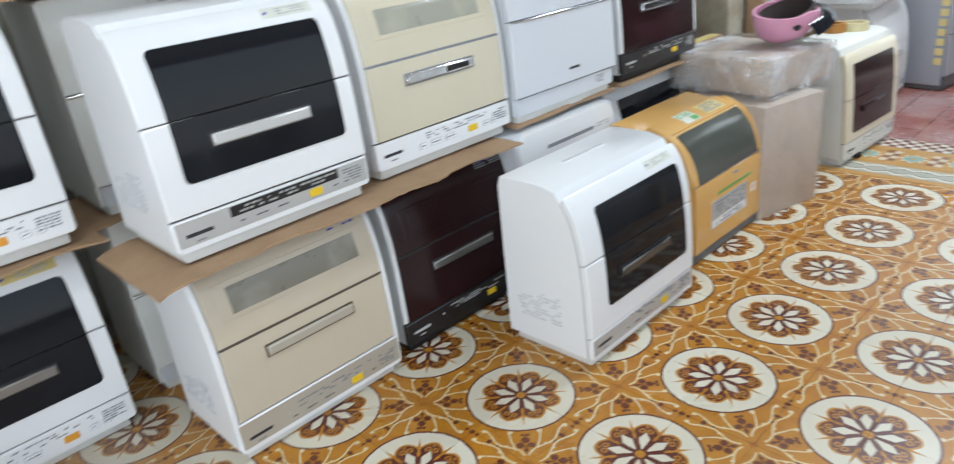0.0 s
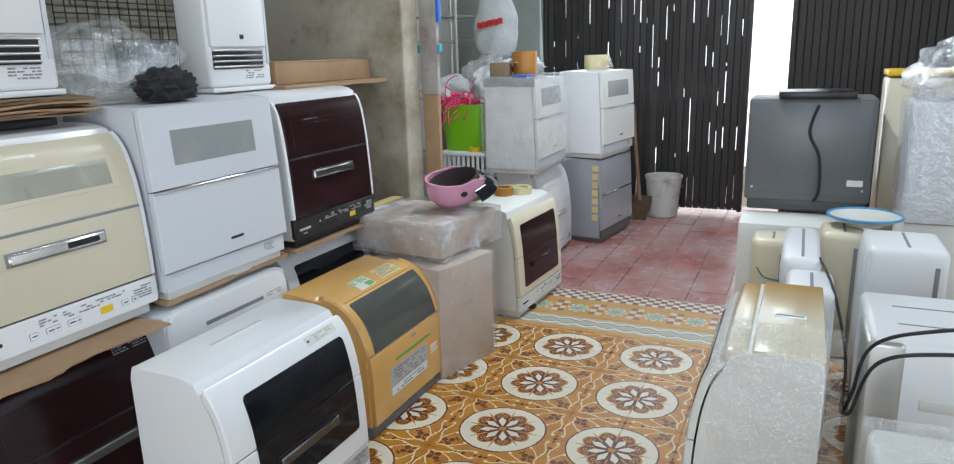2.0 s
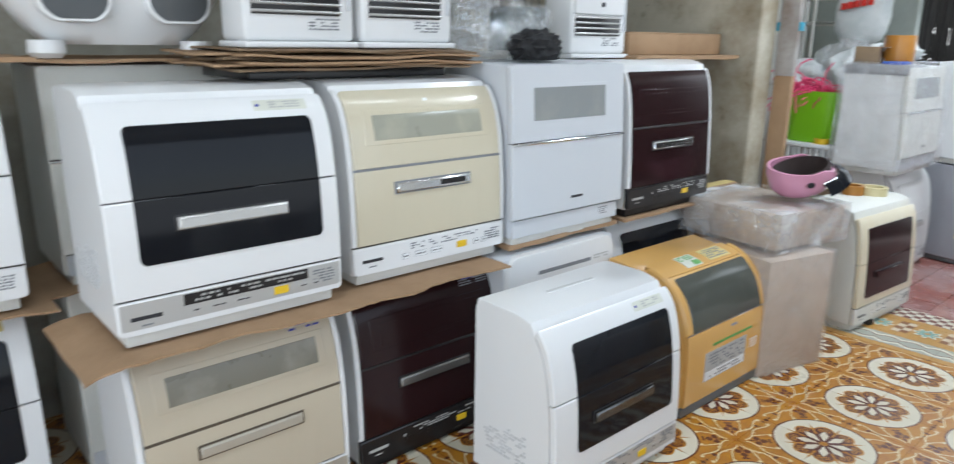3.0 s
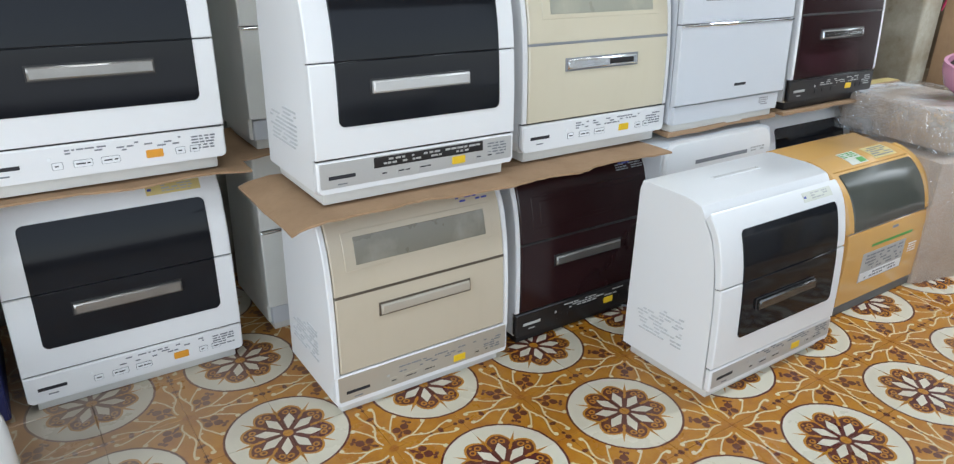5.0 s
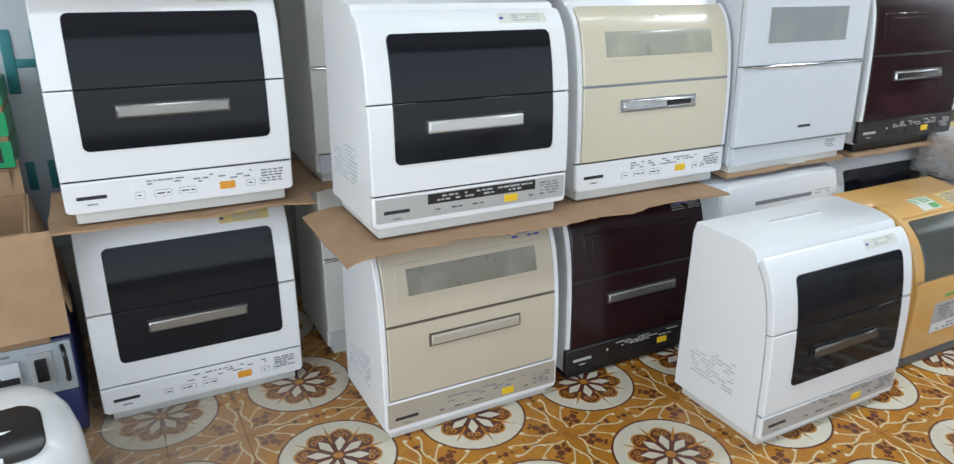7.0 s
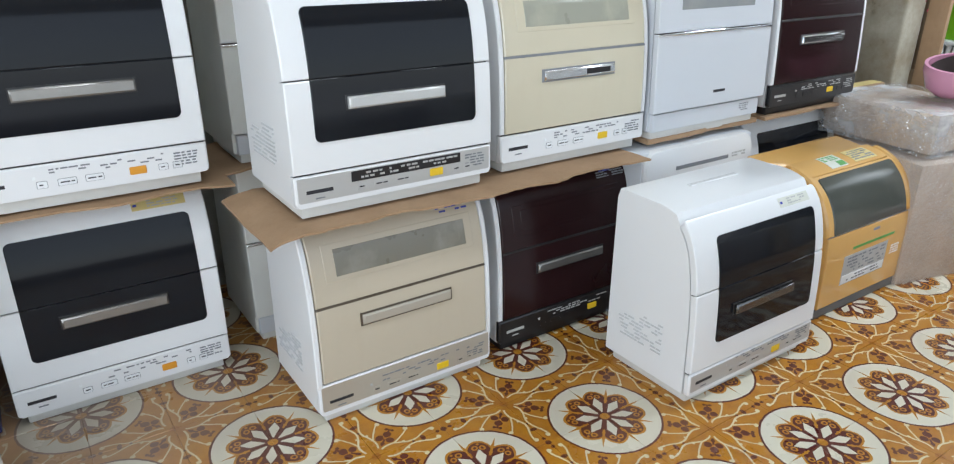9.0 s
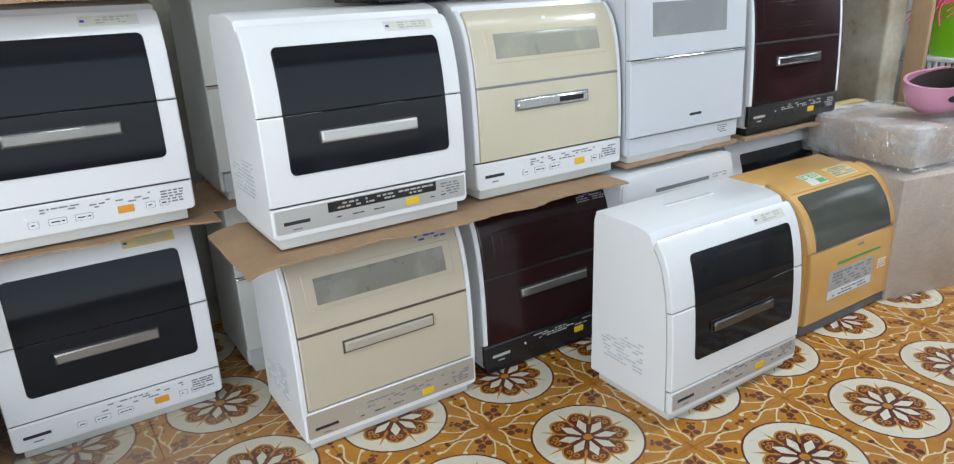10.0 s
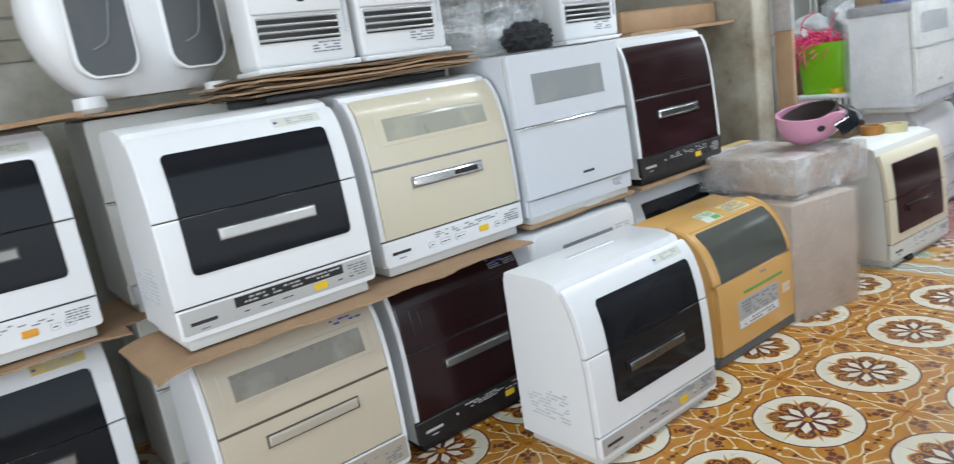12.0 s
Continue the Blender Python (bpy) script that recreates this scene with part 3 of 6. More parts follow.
    if pen:
        part("pen_print", bars(f, 0.53 * k, 0.55 * k, hw - 0.15, hw - 0.05, 0.0062, rng, 2, 0.5), INK_BLUE, up)
    if side_print:
        bm = bmesh.new()
        for r in range(9):
            y = 0.11
            while y < 0.27:
                ww = rng.uniform(0.008, 0.03)
                if rng.random() < 0.75 and not (y > 0.19 and r > 6):
                    box(bm, -hw - 0.0004, -hw + 0.003, y, y + ww * 0.8, 0.115 + r * 0.011, 0.119 + r * 0.011)
                y += ww
        part("side_print", bm, INK_FAINT, t, "faint grey printed instructions", smooth=0)
    return t


# ---- setting: floor, walls, ceiling ----
X0, X1, Y0, Y1, H = -3.6, 5.4, -3.6, 1.0, 2.95


def structure(name, bm, material, label, category, smooth=0):
    return single(name, bm, material, Matrix(), label, category, kind="structure", smooth=smooth)


ground = structure("ground", boxed(X0 - 40, X1 + 40, Y0 - 40, Y1 + 40, -0.5, -0.06), GROUT, "grey concrete ground under and outside the shop", "ground")
floor = structure("floor", boxed(X0, X1, Y0, Y1, -0.06, -0.011), GROUT, "patterned ochre cement tile floor with red clay tiles by the gate", "floor")

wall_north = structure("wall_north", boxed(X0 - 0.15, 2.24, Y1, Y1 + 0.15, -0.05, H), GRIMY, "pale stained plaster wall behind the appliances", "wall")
# unseen wall; its opening is added to go with the side lamp
bm = bmesh.new()
box(bm, X0 - 0.15, X0, Y0, -3.1, -0.05, H)
box(bm, X0 - 0.15, X0, -0.3, Y1, -0.05, H)
box(bm, X0 - 0.15, X0, -3.1, -0.3, 2.65, H)
wall_west = structure("wall_west", bm, WALL_PLAIN, "unseen pale plaster side wall, opening added for the fill lamp", "wall")
bm = bmesh.new()
box(bm, X0, -2.6, Y0 - 0.15, Y0, -0.05, H)
box(bm, 2.7, X1, Y0 - 0.15, Y0, -0.05, H)
box(bm, -2.6, 2.7, Y0 - 0.15, Y0, 2.75, H)
wall_south = structure("wall_south", bm, WALL_PLAIN, "pale plaster shop front wall with a wide open entrance", "wall")
ceiling = structure("ceiling", boxed(X0 - 0.15, X1 + 0.2, Y0 - 0.15, 1.6, H, H + 0.12), WALL_PLAIN, "pale plaster ceiling", "ceiling")
pier = structure("pier", boxed(2.24, 2.40, 0.13, 1.15, -0.05, H, 0.01), PIER, "mouldy yellow-grey plaster pier with peeling paint", "wall")
wall_alcove = structure("wall_alcove", boxed(2.40, X1, 1.15, 1.3, -0.05, H), WALL_PLAIN, "pale wall of the alcove beyond the pier", "wall")

# ---- the wall of dishwashers ----
dishwasher(pose(-1.06, 0.42, 0.0), "white countertop dishwasher with smoked window, at floor level", "glass", seed=2, win=(0.183, 0.510), grip=0.264, handle=STEEL_DARK, key=KEY_ORANGE, sticker=STICKER_YELLOW)
dishwasher(pose(-1.055, 0.375, 0.606), "white countertop dishwasher with smoked window, stacked on another", "glass", seed=3, win=(0.186, 0.510), grip=0.264, handle=STEEL_DARK, key=KEY_ORANGE, sticker=STICKER)
dishwasher(pose(-0.395, -0.015, 0.0), "beige-fronted white countertop dishwasher on the tile floor", "fascia", w=0.55, h=0.578, seed=4, win=(0.431, 0.503), seam=0.346, ptop=0.126, raised=0.024, window=FROST_DARK, door=BEIGE, panel=SILVER_WARM, key=KEY_YELLOW, handle=SILVER_WARM, side_print=True, pen=True)
dishwasher(pose(-0.40, -0.006, 0.590), "white countertop dishwasher with silver panel, on cardboard", "glass", w=0.56, h=0.566, seed=5, win=(0.196, 0.514), grip=0.271, seam=0.333, panel=SILVER, display=True, key=KEY_YELLOW, sticker=STICKER, side_print=True)
dishwasher(pose(0.222, 0.02, 0.0), "dark brown glossy countertop dishwasher on the tile floor", "fascia", w=0.565, h=0.578, seam=0.338, seed=6, door=BROWN, window=BROWN, panel=BLACK_PANEL, base=BLACK_PANEL, key=KEY_YELLOW, handle=STEEL_DARK, pen=True)
dishwasher(pose(0.228, 0.035, 0.590), "cream-fronted white countertop dishwasher stacked on a brown one", "fascia", w=0.57, h=0.566, seed=7, seam=0.329, raised=0.011, win=(0.424, 0.496), door=CREAM, key=KEY_YELLOW)
dishwasher(pose(0.812, 0.012, 0.604), "cool white flat-fronted countertop dishwasher with frosted window", "flat", w=0.567, h=0.598, d=0.35, seed=8, seam=0.344, body=WHITE_COOL, door=WHITE_COOL)
dishwasher(pose(1.448, 0.03, 0.606), "dark brown countertop dishwasher with chrome handle, upper row", "fascia", w=0.565, seam=0.344, seed=9, steep=True, door=BROWN, window=BROWN, panel=BLACK_PANEL, base=BLACK_PANEL, key=KEY_YELLOW)
dishwasher(pose(1.45, 0.05, 0.0), "white countertop dishwasher with dark window, lower row", "glass", w=0.58, seed=10)
forward = dishwasher(pose(0.502, -0.497, 0.0), "white countertop dishwasher with smoked window standing forward", "glass", w=0.575, h=0.565, seed=11, seam=0.345, ptop=0.104, grip=0.266, win=(0.189, 0.513), winx=(-0.198, 0.244), panel=SILVER, handle=STEEL_SMOKED, key=KEY_YELLOW, sticker=STICKER, side_print=True)
vent = part("top_vent", boxed(-0.11, 0.10, 0.212, 0.230, 0.558, 0.5668, 0.0006, 1), WHITE, forward, "narrow slotted steam vent")
for i in range(24):
    part("vent_slot", boxed(-0.105 + i * 0.0085, -0.1015 + i * 0.0085, 0.215, 0.227, 0.566, 0.5672), INK_LIGHT, vent)
dishwasher(pose(2.525, -0.49, 0.0, 0, 0, -4), "cream countertop dishwasher with brown window by the border", "glass", w=0.56, h=0.565, seed=12, steep=True, win=(0.16, 0.50), body=WHITE_OLD, door=CREAM_OLD, panel=WHITE_OLD, window=BROWN, handle=BROWN)


# ---- more machines ----
def arched_dishwasher(m, label, w=0.565, d=0.36, h=0.587):
    """A white machine whose front plate has rounded shoulders and a long grip slot."""
    t = thing("countertop_dishwasher", m, label, "dishwasher", "countertop dishwashers")
    f = Front([(y, z * h / 0.592) for y, z in FLAT])
    part("base", boxed(-w / 2 + 0.02, w / 2 - 0.02, 0.02, d - 0.02, 0, 0.035, 0.004), BASE_WHITE, t)
    part("casing", boxed(-w / 2, w / 2, 0.022, d, 0.03, h - 0.01, 0.012), WHITE_COOL, t)
    door = part("door", f.plate(0.04, f.top(), -w / 2 + 0.006, w / 2 - 0.006, -0.02, 0.012, 0.008, rt=0.055), WHITE, t)
    part("grip_slot", f.plate(h - 0.085, h - 0.072, -0.13, 0.14, 0.01, 0.0132, 0.0008), INK_SOFT, door)
    part("door_print", bars(f, h - 0.085, h - 0.065, 0.16, 0.24, 0.0125, random.Random(3), 2, 0.8), INK_LIGHT, door)
    return t


def domed_dishwasher(m, label, w=0.535, d=0.36, h=0.51):
    """A tan machine with a smoked quarter-round hood over a plain lower door."""
    t = thing("countertop_dishwasher", m, label, "dishwasher", "countertop dishwashers")
    f = Front(DOME)
    hw = w / 2
    part("base", boxed(-hw, hw, 0.0, d, 0, 0.037, 0.006), GREY_BASE, t)
    part("casing", casing(f, w - 0.002, d, h, 0.036, 0.012), TAN, t)
    lo = part("lower_door", f.plate(0.04, 0.302, -hw + 0.012, hw - 0.012, -0.012, 0.005, 0.003), TAN, t)
    # dark strip colours in the shade of the seam below the hood
    part("seam_shade_strip", f.plate(0.300, 0.309, -hw + 0.014, hw - 0.014, -0.01, 0.0015, 0.001), INK_SOFT, t)
    hood = part("hood", f.plate(0.307, 0.505, -hw + 0.042, hw - 0.034, -0.012, 0.008, 0.004, rt=0.012), SMOKE, t, "smoked see-through hood")
    part("hood_frame", f.plate(0.306, 0.517, -hw + 0.03, hw - 0.022, -0.012, 0.0045, 0.002), TAN, hood)
    for sx in (-1, 1):
        xa, xb = sorted((sx * (hw - 0.030), sx * (hw + 0.002)))
        part("side_rib", f.plate(0.306, f.top() - 0.03, xa, xb, -0.014, 0.010, 0.007), TAN, t)
    top = part("top_band", f.plate(0.519, f.top() - 0.005, -hw + 0.02, hw - 0.02, -0.012, 0.004, 0.003), TAN, t)
    sg = part("green_sticker", f.plate(0.53, 0.60, -0.10, 0.0, 0.003, 0.0052, 0.0003), STICKER, top, "pale green printed sticker")
    part("sticker_band", f.plate(0.534, 0.558, -0.045, -0.004, 0.005, 0.0058, 0.0002), GREEN, sg)
    part("sticker_print", bars(f, 0.565, 0.597, -0.095, -0.01, 0.0053, random.Random(15), 3, 0.8), GREEN, sg)
    sp = part("pale_sticker", f.plate(0.532, 0.60, 0.05, 0.19, 0.003, 0.0052, 0.0003), STICKER_YELLOW, top)
    part("sticker_print", bars(f, 0.538, 0.594, 0.058, 0.182, 0.0053, random.Random(16), 5, 0.75), INK_SOFT, sp)
    part("green_line", f.plate(0.232, 0.242, -0.10, 0.17, 0.004, 0.0056, 0.0003), GREEN, lo)
    st = part("energy_sticker", f.plate(0.105, 0.215, -0.145, 0.135, 0.004, 0.0056, 0.0003, slope=0.0), INK_LIGHT, lo, "grey and white printed sticker")
    part("sticker_band", f.plate(0.108, 0.140, -0.14, 0.13, 0.0055, 0.0064, 0.0002), KEY_WHITE, st)
    part("sticker_print", bars(f, 0.145, 0.208, -0.12, 0.12, 0.0056, random.Random(5), 5, 0.7), INK_SOFT, st)
    part("band_print", bars(f, 0.112, 0.136, -0.13, 0.11, 0.0064, random.Random(6), 2, 0.6), INK_SOFT, st)
    part("small_sticker", bars(f, 0.15, 0.19, 0.165, 0.22, 0.005, random.Random(7), 4, 0.9), KEY_WHITE, lo)
    part("logo_bar", f.plate(0.275, 0.284, 0.02, 0.06, 0.004, 0.0056, 0.0003), INK_SOFT, lo)
    return t


arched_dishwasher(pose(0.762, -0.03, 0.0), "white dishwasher with round-shouldered front, under cardboard")
domed_dishwasher(pose(1.232, -0.405, 0.0), "tan orange dishwasher with smoked domed hood on tiles")

# second row, behind
for z, lab in ((0.0, "white dishwasher in the back row on the floor"), (0.60, "white dishwasher in the back row, stacked upper")):
    dishwasher(pose(-0.37, 0.50, z), lab, "flat", w=0.60, d=0.34, h=0.596, seed=20, body=WHITE_OLD, door=WHITE_OLD)
# machines by the gate
dishwasher(pose(3.48, -0.28, 0.0), "white dishwasher with rounded top beyond the border", "glass", w=0.56, h=0.6, seed=31, body=WHITE, window=WHITE, handle=SILVER)
wrapped = dishwasher(pose(3.33, -0.29, 0.602), "film-wrapped pale dishwasher standing on another one", "flat", w=0.56, d=0.34, h=0.57, seed=32, body=WHITE, door=WHITE_OLD, window=FROST)
part("grey_top_band", boxed(-0.283, -0.05, 0.02, 0.342, 0.52, 0.574, 0.006), GREY, wrapped, "grey top edge")
grey_one = dishwasher(pose(4.097, -0.525, 0.0, 0, 0, -9), "grey metallic dishwasher with plinth on red tiles", "flat", w=0.56, d=0.32, h=0.592, seed=33, body=GREY, door=GREY, panel=GREY_DARK, base=GREY_BASE, window=GREY)
for k in range(7):
    part("yellow_label", boxed(-0.2805, -0.277, 0.03, 0.075, 0.16 + k * 0.058, 0.2 + k * 0.058), STICKER_YELLOW, grey_one, "yellowed paper label")
dishwasher(pose(4.09, -0.53, 0.596, 0, 0, -9), "old white dishwasher stacked on a grey one", "flat", w=0.56, d=0.34, h=0.59, seed=34, body=WHITE, door=WHITE_OLD, window=FROST)
# the opposite row, fronts towards the aisle
old = dishwasher(pose(1.06, -1.488, 0.0, 0, 0, 180), "yellowed white dishwasher with stained top, opposite row", "glass", w=0.58, d=0.315, h=0.6, seed=35, body=WHITE_OLD, door=WHITE_OLD)
ym = Mat("sun_yellowed_plastic")
yn = ym.noise(ym.coords(), 3.2, 3, 0.5)
yx = ym.xyz(ym.coords())[0] * -1.0 + (yn - 0.5) * 0.12
ym.set(Base_Color=ym.mix((0.68, 0.62, 0.47), (0.58, 0.33, 0.075), yx.soft(-0.06, 0.28)), Roughness=0.24, Coat_Weight=0.3)
YELLOWED = ym.m
part("top_cover", boxed(-0.285, 0.285, 0.15, 0.316, 0.588, 0.606, 0.007), YELLOWED, old, "sun-yellowed glossy top")
part("top_lip", boxed(-0.285, 0.285, 0.085, 0.146, 0.566, 0.598, 0.012, 3), YELLOWED, old, "sun-yellowed glossy lip")
tl = part("top_label", boxed(0.0, 0.03, 0.19, 0.27, 0.6055, 0.607), KEY_WHITE, old)
part("label_bar", boxed(0.008, 0.016, 0.195, 0.265, 0.6068, 0.6078), INK_SOFT, tl)
dishwasher(pose(2.95, -1.745, 0.0, 0, 0, 90), "white dishwasher turned to the wall, below a grey one", "flat", w=0.57, d=0.34, h=0.5, seed=36, body=WHITE_OLD)

# ---- cardboard sheets and stacks ----


def sheet(name, m, sx, sy, label, seed, thick=0.006, material=None, curl=0.012, nx=24, ny=6, flap=0.0, rag=0.012):
    """A worn cardboard sheet: uneven edge, slight waves, and a bent flap at one end."""
    r = random.Random(seed)
    bm = bmesh.new()
    off = r.uniform(0, 40)
    grid = []
    for i in range(nx + 1):
        row = []
        for j in range(ny + 1):
            x, y = sx * (i / nx - 0.5), sy * (j / ny - 0.5)
            ex = 0.007 * noise.noise(Vector((x * 9, y * 9, off)))
            x += ex if i in (0, nx) else 0
            y += (rag * noise.noise(Vector((x * 7, 3, off))) + rag * 0.5 * noise.noise(Vector((x * 31, 8, off)))) if j in (0, ny) else 0
            edge = max(abs(j / ny - 0.5) * 2, abs(i / nx - 0.5) * 2)
            z = curl * max(edge - 0.75, 0) * 4 * noise.noise(Vector((x * 4, y * 5, off + 5))) - 0.0
            if flap and x < -sx / 2 + flap:
                z -= (-sx / 2 + flap - x) * 0.35
            row.append((x, y, z))
        grid.append(row)
    tops = [[bm.verts.new((x, y, z + thick)) for x, y, z in row] for row in grid]
    bots = [[bm.verts.new(p) for p in row] for row in grid]
    for i in range(nx):
        for j in range(ny):
            bm.faces.new((tops[i][j], tops[i + 1][j], tops[i + 1][j + 1], tops[i][j + 1]))
            bm.faces.new((bots[i][j], bots[i][j + 1], bots[i + 1][j + 1], bots[i + 1][j]))
    for i in range(nx):
        bm.faces.new((bots[i][0], bots[i + 1][0], tops[i + 1][0], tops[i][0]))
        bm.faces.new((bots[i][ny], tops[i][ny], tops[i + 1][ny], bots[i + 1][ny]))
    for j in range(ny):
        bm.faces.new((bots[0][j], tops[0][j], tops[0][j + 1], bots[0][j + 1]))
        bm.faces.new((bots[nx][j], bots[nx][j + 1], tops[nx][j + 1], tops[nx][j]))
    return single(name, bm, material or CARD, m, label, "cardboard", "cardboard sheets", smooth=30)


sheet("cardboard_sheet", pose(-0.155, 0.132, 0.579, 0, 0, -0.5), 1.22, 0.40, "long torn brown cardboard sheet between stacked dishwashers", 1, flap=0.07, nx=60, rag=0.02, curl=0.008)
sheet("cardboard_sheet", pose(-1.05, 0.54, 0.594), 0.66, 0.36, "torn brown cardboard sheet under a white dishwasher", 2)
sheet("cardboard_sheet", pose(-0.73, 0.60, 0.594, 0, 0, 14), 0.24, 0.30, "brown cardboard scrap in the gap between machines", 12, curl=0.03)
sheet("cardboard_sheet", pose(0.82, 0.225, 0.594, 0, 0, 1), 0.58, 0.40, "brown cardboard sheet under a flat white dishwasher", 3, 0.015, curl=0.004)
sheet("cardboard_sheet", pose(1.46, 0.20, 0.594), 0.62, 0.36, "brown cardboard sheet under a brown dishwasher", 4, 0.012, curl=0.004)
sheet("cardboard_sheet", pose(-1.04, 0.56, 1.200, 0, 0, 2), 0.68, 0.40, "brown cardboard sheet lying on a white dishwasher", 5, 0.012)
for k in range(7):
    r = random.Random(50 + k)
    sheet("cardboard_sheet", pose(0.08 + r.uniform(-0.03, 0.03), 0.34 + r.uniform(-0.03, 0.03), 1.184 + k * 0.0078, 0, 0, r.uniform(-3, 3)), 0.80 + r.uniform(-0.06, 0.04), 0.36,
          "flattened cardboard sheet in a stack under heaters", 50 + k, 0.006, CARD if k % 3 else CARD_DARK, curl=0.010)
sheet("cardboard_sheet", pose(-0.42, 0.64, 1.197, 0, 0, 1), 0.74, 0.36, "brown cardboard sheet under an oval white appliance", 8, 0.008)
sheet("cardboard_sheet", pose(1.82, 0.36, 1.200), 0.80, 0.28, "brown cardboard sheet on top of a brown dishwasher", 9, 0.014)


single("flat_package", boxed(-0.33, 0.33, -0.15, 0.15, 0, 0.024, 0.003), BLACK_PANEL, pose(0.08, 0.36, 1.158, 0, 0, 1), "black flat package under stacked cardboard sheets", "package")


# ---- heaters on the top row ----
def fan_heater(m, label, w=0.36, h=0.46, d=0.15, seed=1):
    """A white upright fan heater with a slatted outlet low on its front."""
    r = random.Random(seed)
    t = thing("fan_heater", m, label, "heater", "fan heaters on the top row")
    hw = w / 2
    part("body", boxed(-hw, hw, 0.012, d, 0.017, h, 0.014, 3), WHITE, t)
    part("foot", boxed(-hw - 0.005, hw + 0.005, -0.002, d + 0.01, 0.0, 0.017, 0.005), WHITE, t)
    fr = part("front_panel", boxed(-hw + 0.008, hw - 0.03, 0.0, 0.02, 0.165, h - 0.02, 0.008), WHITE, t)
    part("logo_bar", boxed(-0.01, 0.012, -0.002, 0.004, 0.195, 0.212, 0.002), INK, fr)
    part("grille_recess", boxed(-hw + 0.02, hw - 0.05, 0.006, 0.02, 0.085, 0.158, 0.003), BLACK_PANEL, t, "dark air outlet")
    for k in range(4):
        bm = boxed(-hw + 0.018, hw - 0.048, -0.006, 0.014, 0.0, 0.006, 0.002)
        bmesh.ops.rotate(bm, verts=bm.verts, matrix=Matrix.Rotation(radians(-28), 3, "X"))
        bmesh.ops.translate(bm, verts=bm.verts, vec=(0, 0.006, 0.09 + k * 0.02))
        part("slat", bm, SILVER, t)
    part("side_groove", boxed(hw - 0.026, hw - 0.012, 0.006, 0.02, 0.1, h - 0.03, 0.003), WHITE_COOL, t)
    f = Front([(0.012, 0.0), (0.012, 0.2), (0.012, 0.4)])
    part("notice_print", bars(f, 0.045, 0.08, 0.02, hw - 0.05, 0.0006, r, 4, 0.85), INK_SOFT, t)
    return t


fan_heater(pose(-0.078, 0.21, 1.240, 0, 0, 2), "white fan heater with dark slatted outlet on cardboard", 0.335, seed=1)
fan_heater(pose(0.280, 0.21, 1.240, 0, 0, 1), "white fan heater with dark slatted outlet beside another", 0.335, seed=2)
fan_heater(pose(1.265, 0.28, 1.204, 0, 0, 0), "white fan heater standing on a brown dishwasher", 0.34, d=0.16, seed=3)


def oval_appliance(m, label):
    """A white rounded appliance with two deep upright wells in front, on short feet."""
    t = thing("oval_appliance", m, label, "appliance")
    bm = bmesh.new()
    rows = []
    for k in range(13):
        z = 0.03 + 0.45 * k / 12
        g = math.sin(math.pi * min(max((k + 1.2) / 14.4, 0.0), 1.0)) ** 0.42
        rows.append([bm.verts.new((0.27 * g * abs(math.cos(a)) ** 0.55 * (1 if math.cos(a) > 0 else -1), 0.13 + 0.13 * g * abs(math.sin(a)) ** 0.7 * (1 if math.sin(a) > 0 else -1), z))
                     for a in (2 * math.pi * j / 36 for j in range(36))])
    for a, b in zip(rows, rows[1:]):
        for j in range(36):
            bm.faces.new((a[j], a[(j + 1) % 36], b[(j + 1) % 36], b[j]))
    bm.faces.new(rows[0][::-1])
    bm.faces.new(rows[-1])
    part("body", bm, WHITE, t, smooth=60)
    f = Front([(-0.004, 0.0), (-0.004, 0.2), (-0.004, 0.46)])
    for sx in (-0.115, 0.115):
        w = part("well", f.plate(0.085, 0.44, sx - 0.072, sx + 0.072, -0.03, 0.002, 0.004, rb=0.05, rt=0.05), GREY_DARK, t, "dark hollow well")
        part("well_rim", f.plate(0.079, 0.446, sx - 0.078, sx + 0.078, -0.03, 0.0005, 0.004, rb=0.052, rt=0.052), WHITE, w)
        bm = bmesh.new()
        tube(bm, spline([(sx - 0.03, -0.008, 0.15), (sx + 0.005, -0.009, 0.17), (sx + 0.02, -0.009, 0.22), (sx + 0.035, -0.009, 0.30)], 6), 0.0025, 6)
        part("cord", bm, INK_SOFT, w)
    for sx in (-0.17, 0.17):
        bm = bmesh.new()
        lathe(bm, [(0.03, 0.0), (0.04, 0.012), (0.038, 0.04)], 16, sx, 0.06)
        part("foot", bm, WHITE, t)
    return t


oval_appliance(pose(-0.445, 0.46, 1.207, 0, 0, 1) @ Matrix.Diagonal((1.12, 1.1, 1.12, 1)), "white rounded appliance with two dark wells, on cardboard")


# ---- bags, foam and boxes on the top row ----
def lump(name, m, size, seed, material, label, category, amp=0.16, freq=2.2, floor_z=0.0, sub=4, fine=0.05):
    """A soft heap or filled bag: a ball pushed about by noise and flattened where it rests."""
    bm = bmesh.new()
    bmesh.ops.create_icosphere(bm, subdivisions=sub, radius=1.0)
    for v in bm.verts:
        p = v.co * freq + Vector((seed * 3.1, 0, 0))
        k = 1 + amp * noise.noise(p) * 1.6 + fine * abs(noise.noise(p * 4.3)) * 2
        q = v.co * k
        v.co = Vector((q.x * size[0], q.y * size[1], max(q.z, -0.75) * size[2] + 0.75 * size[2] + floor_z))
    return single(name, bm, material, m, label, category, smooth=50)


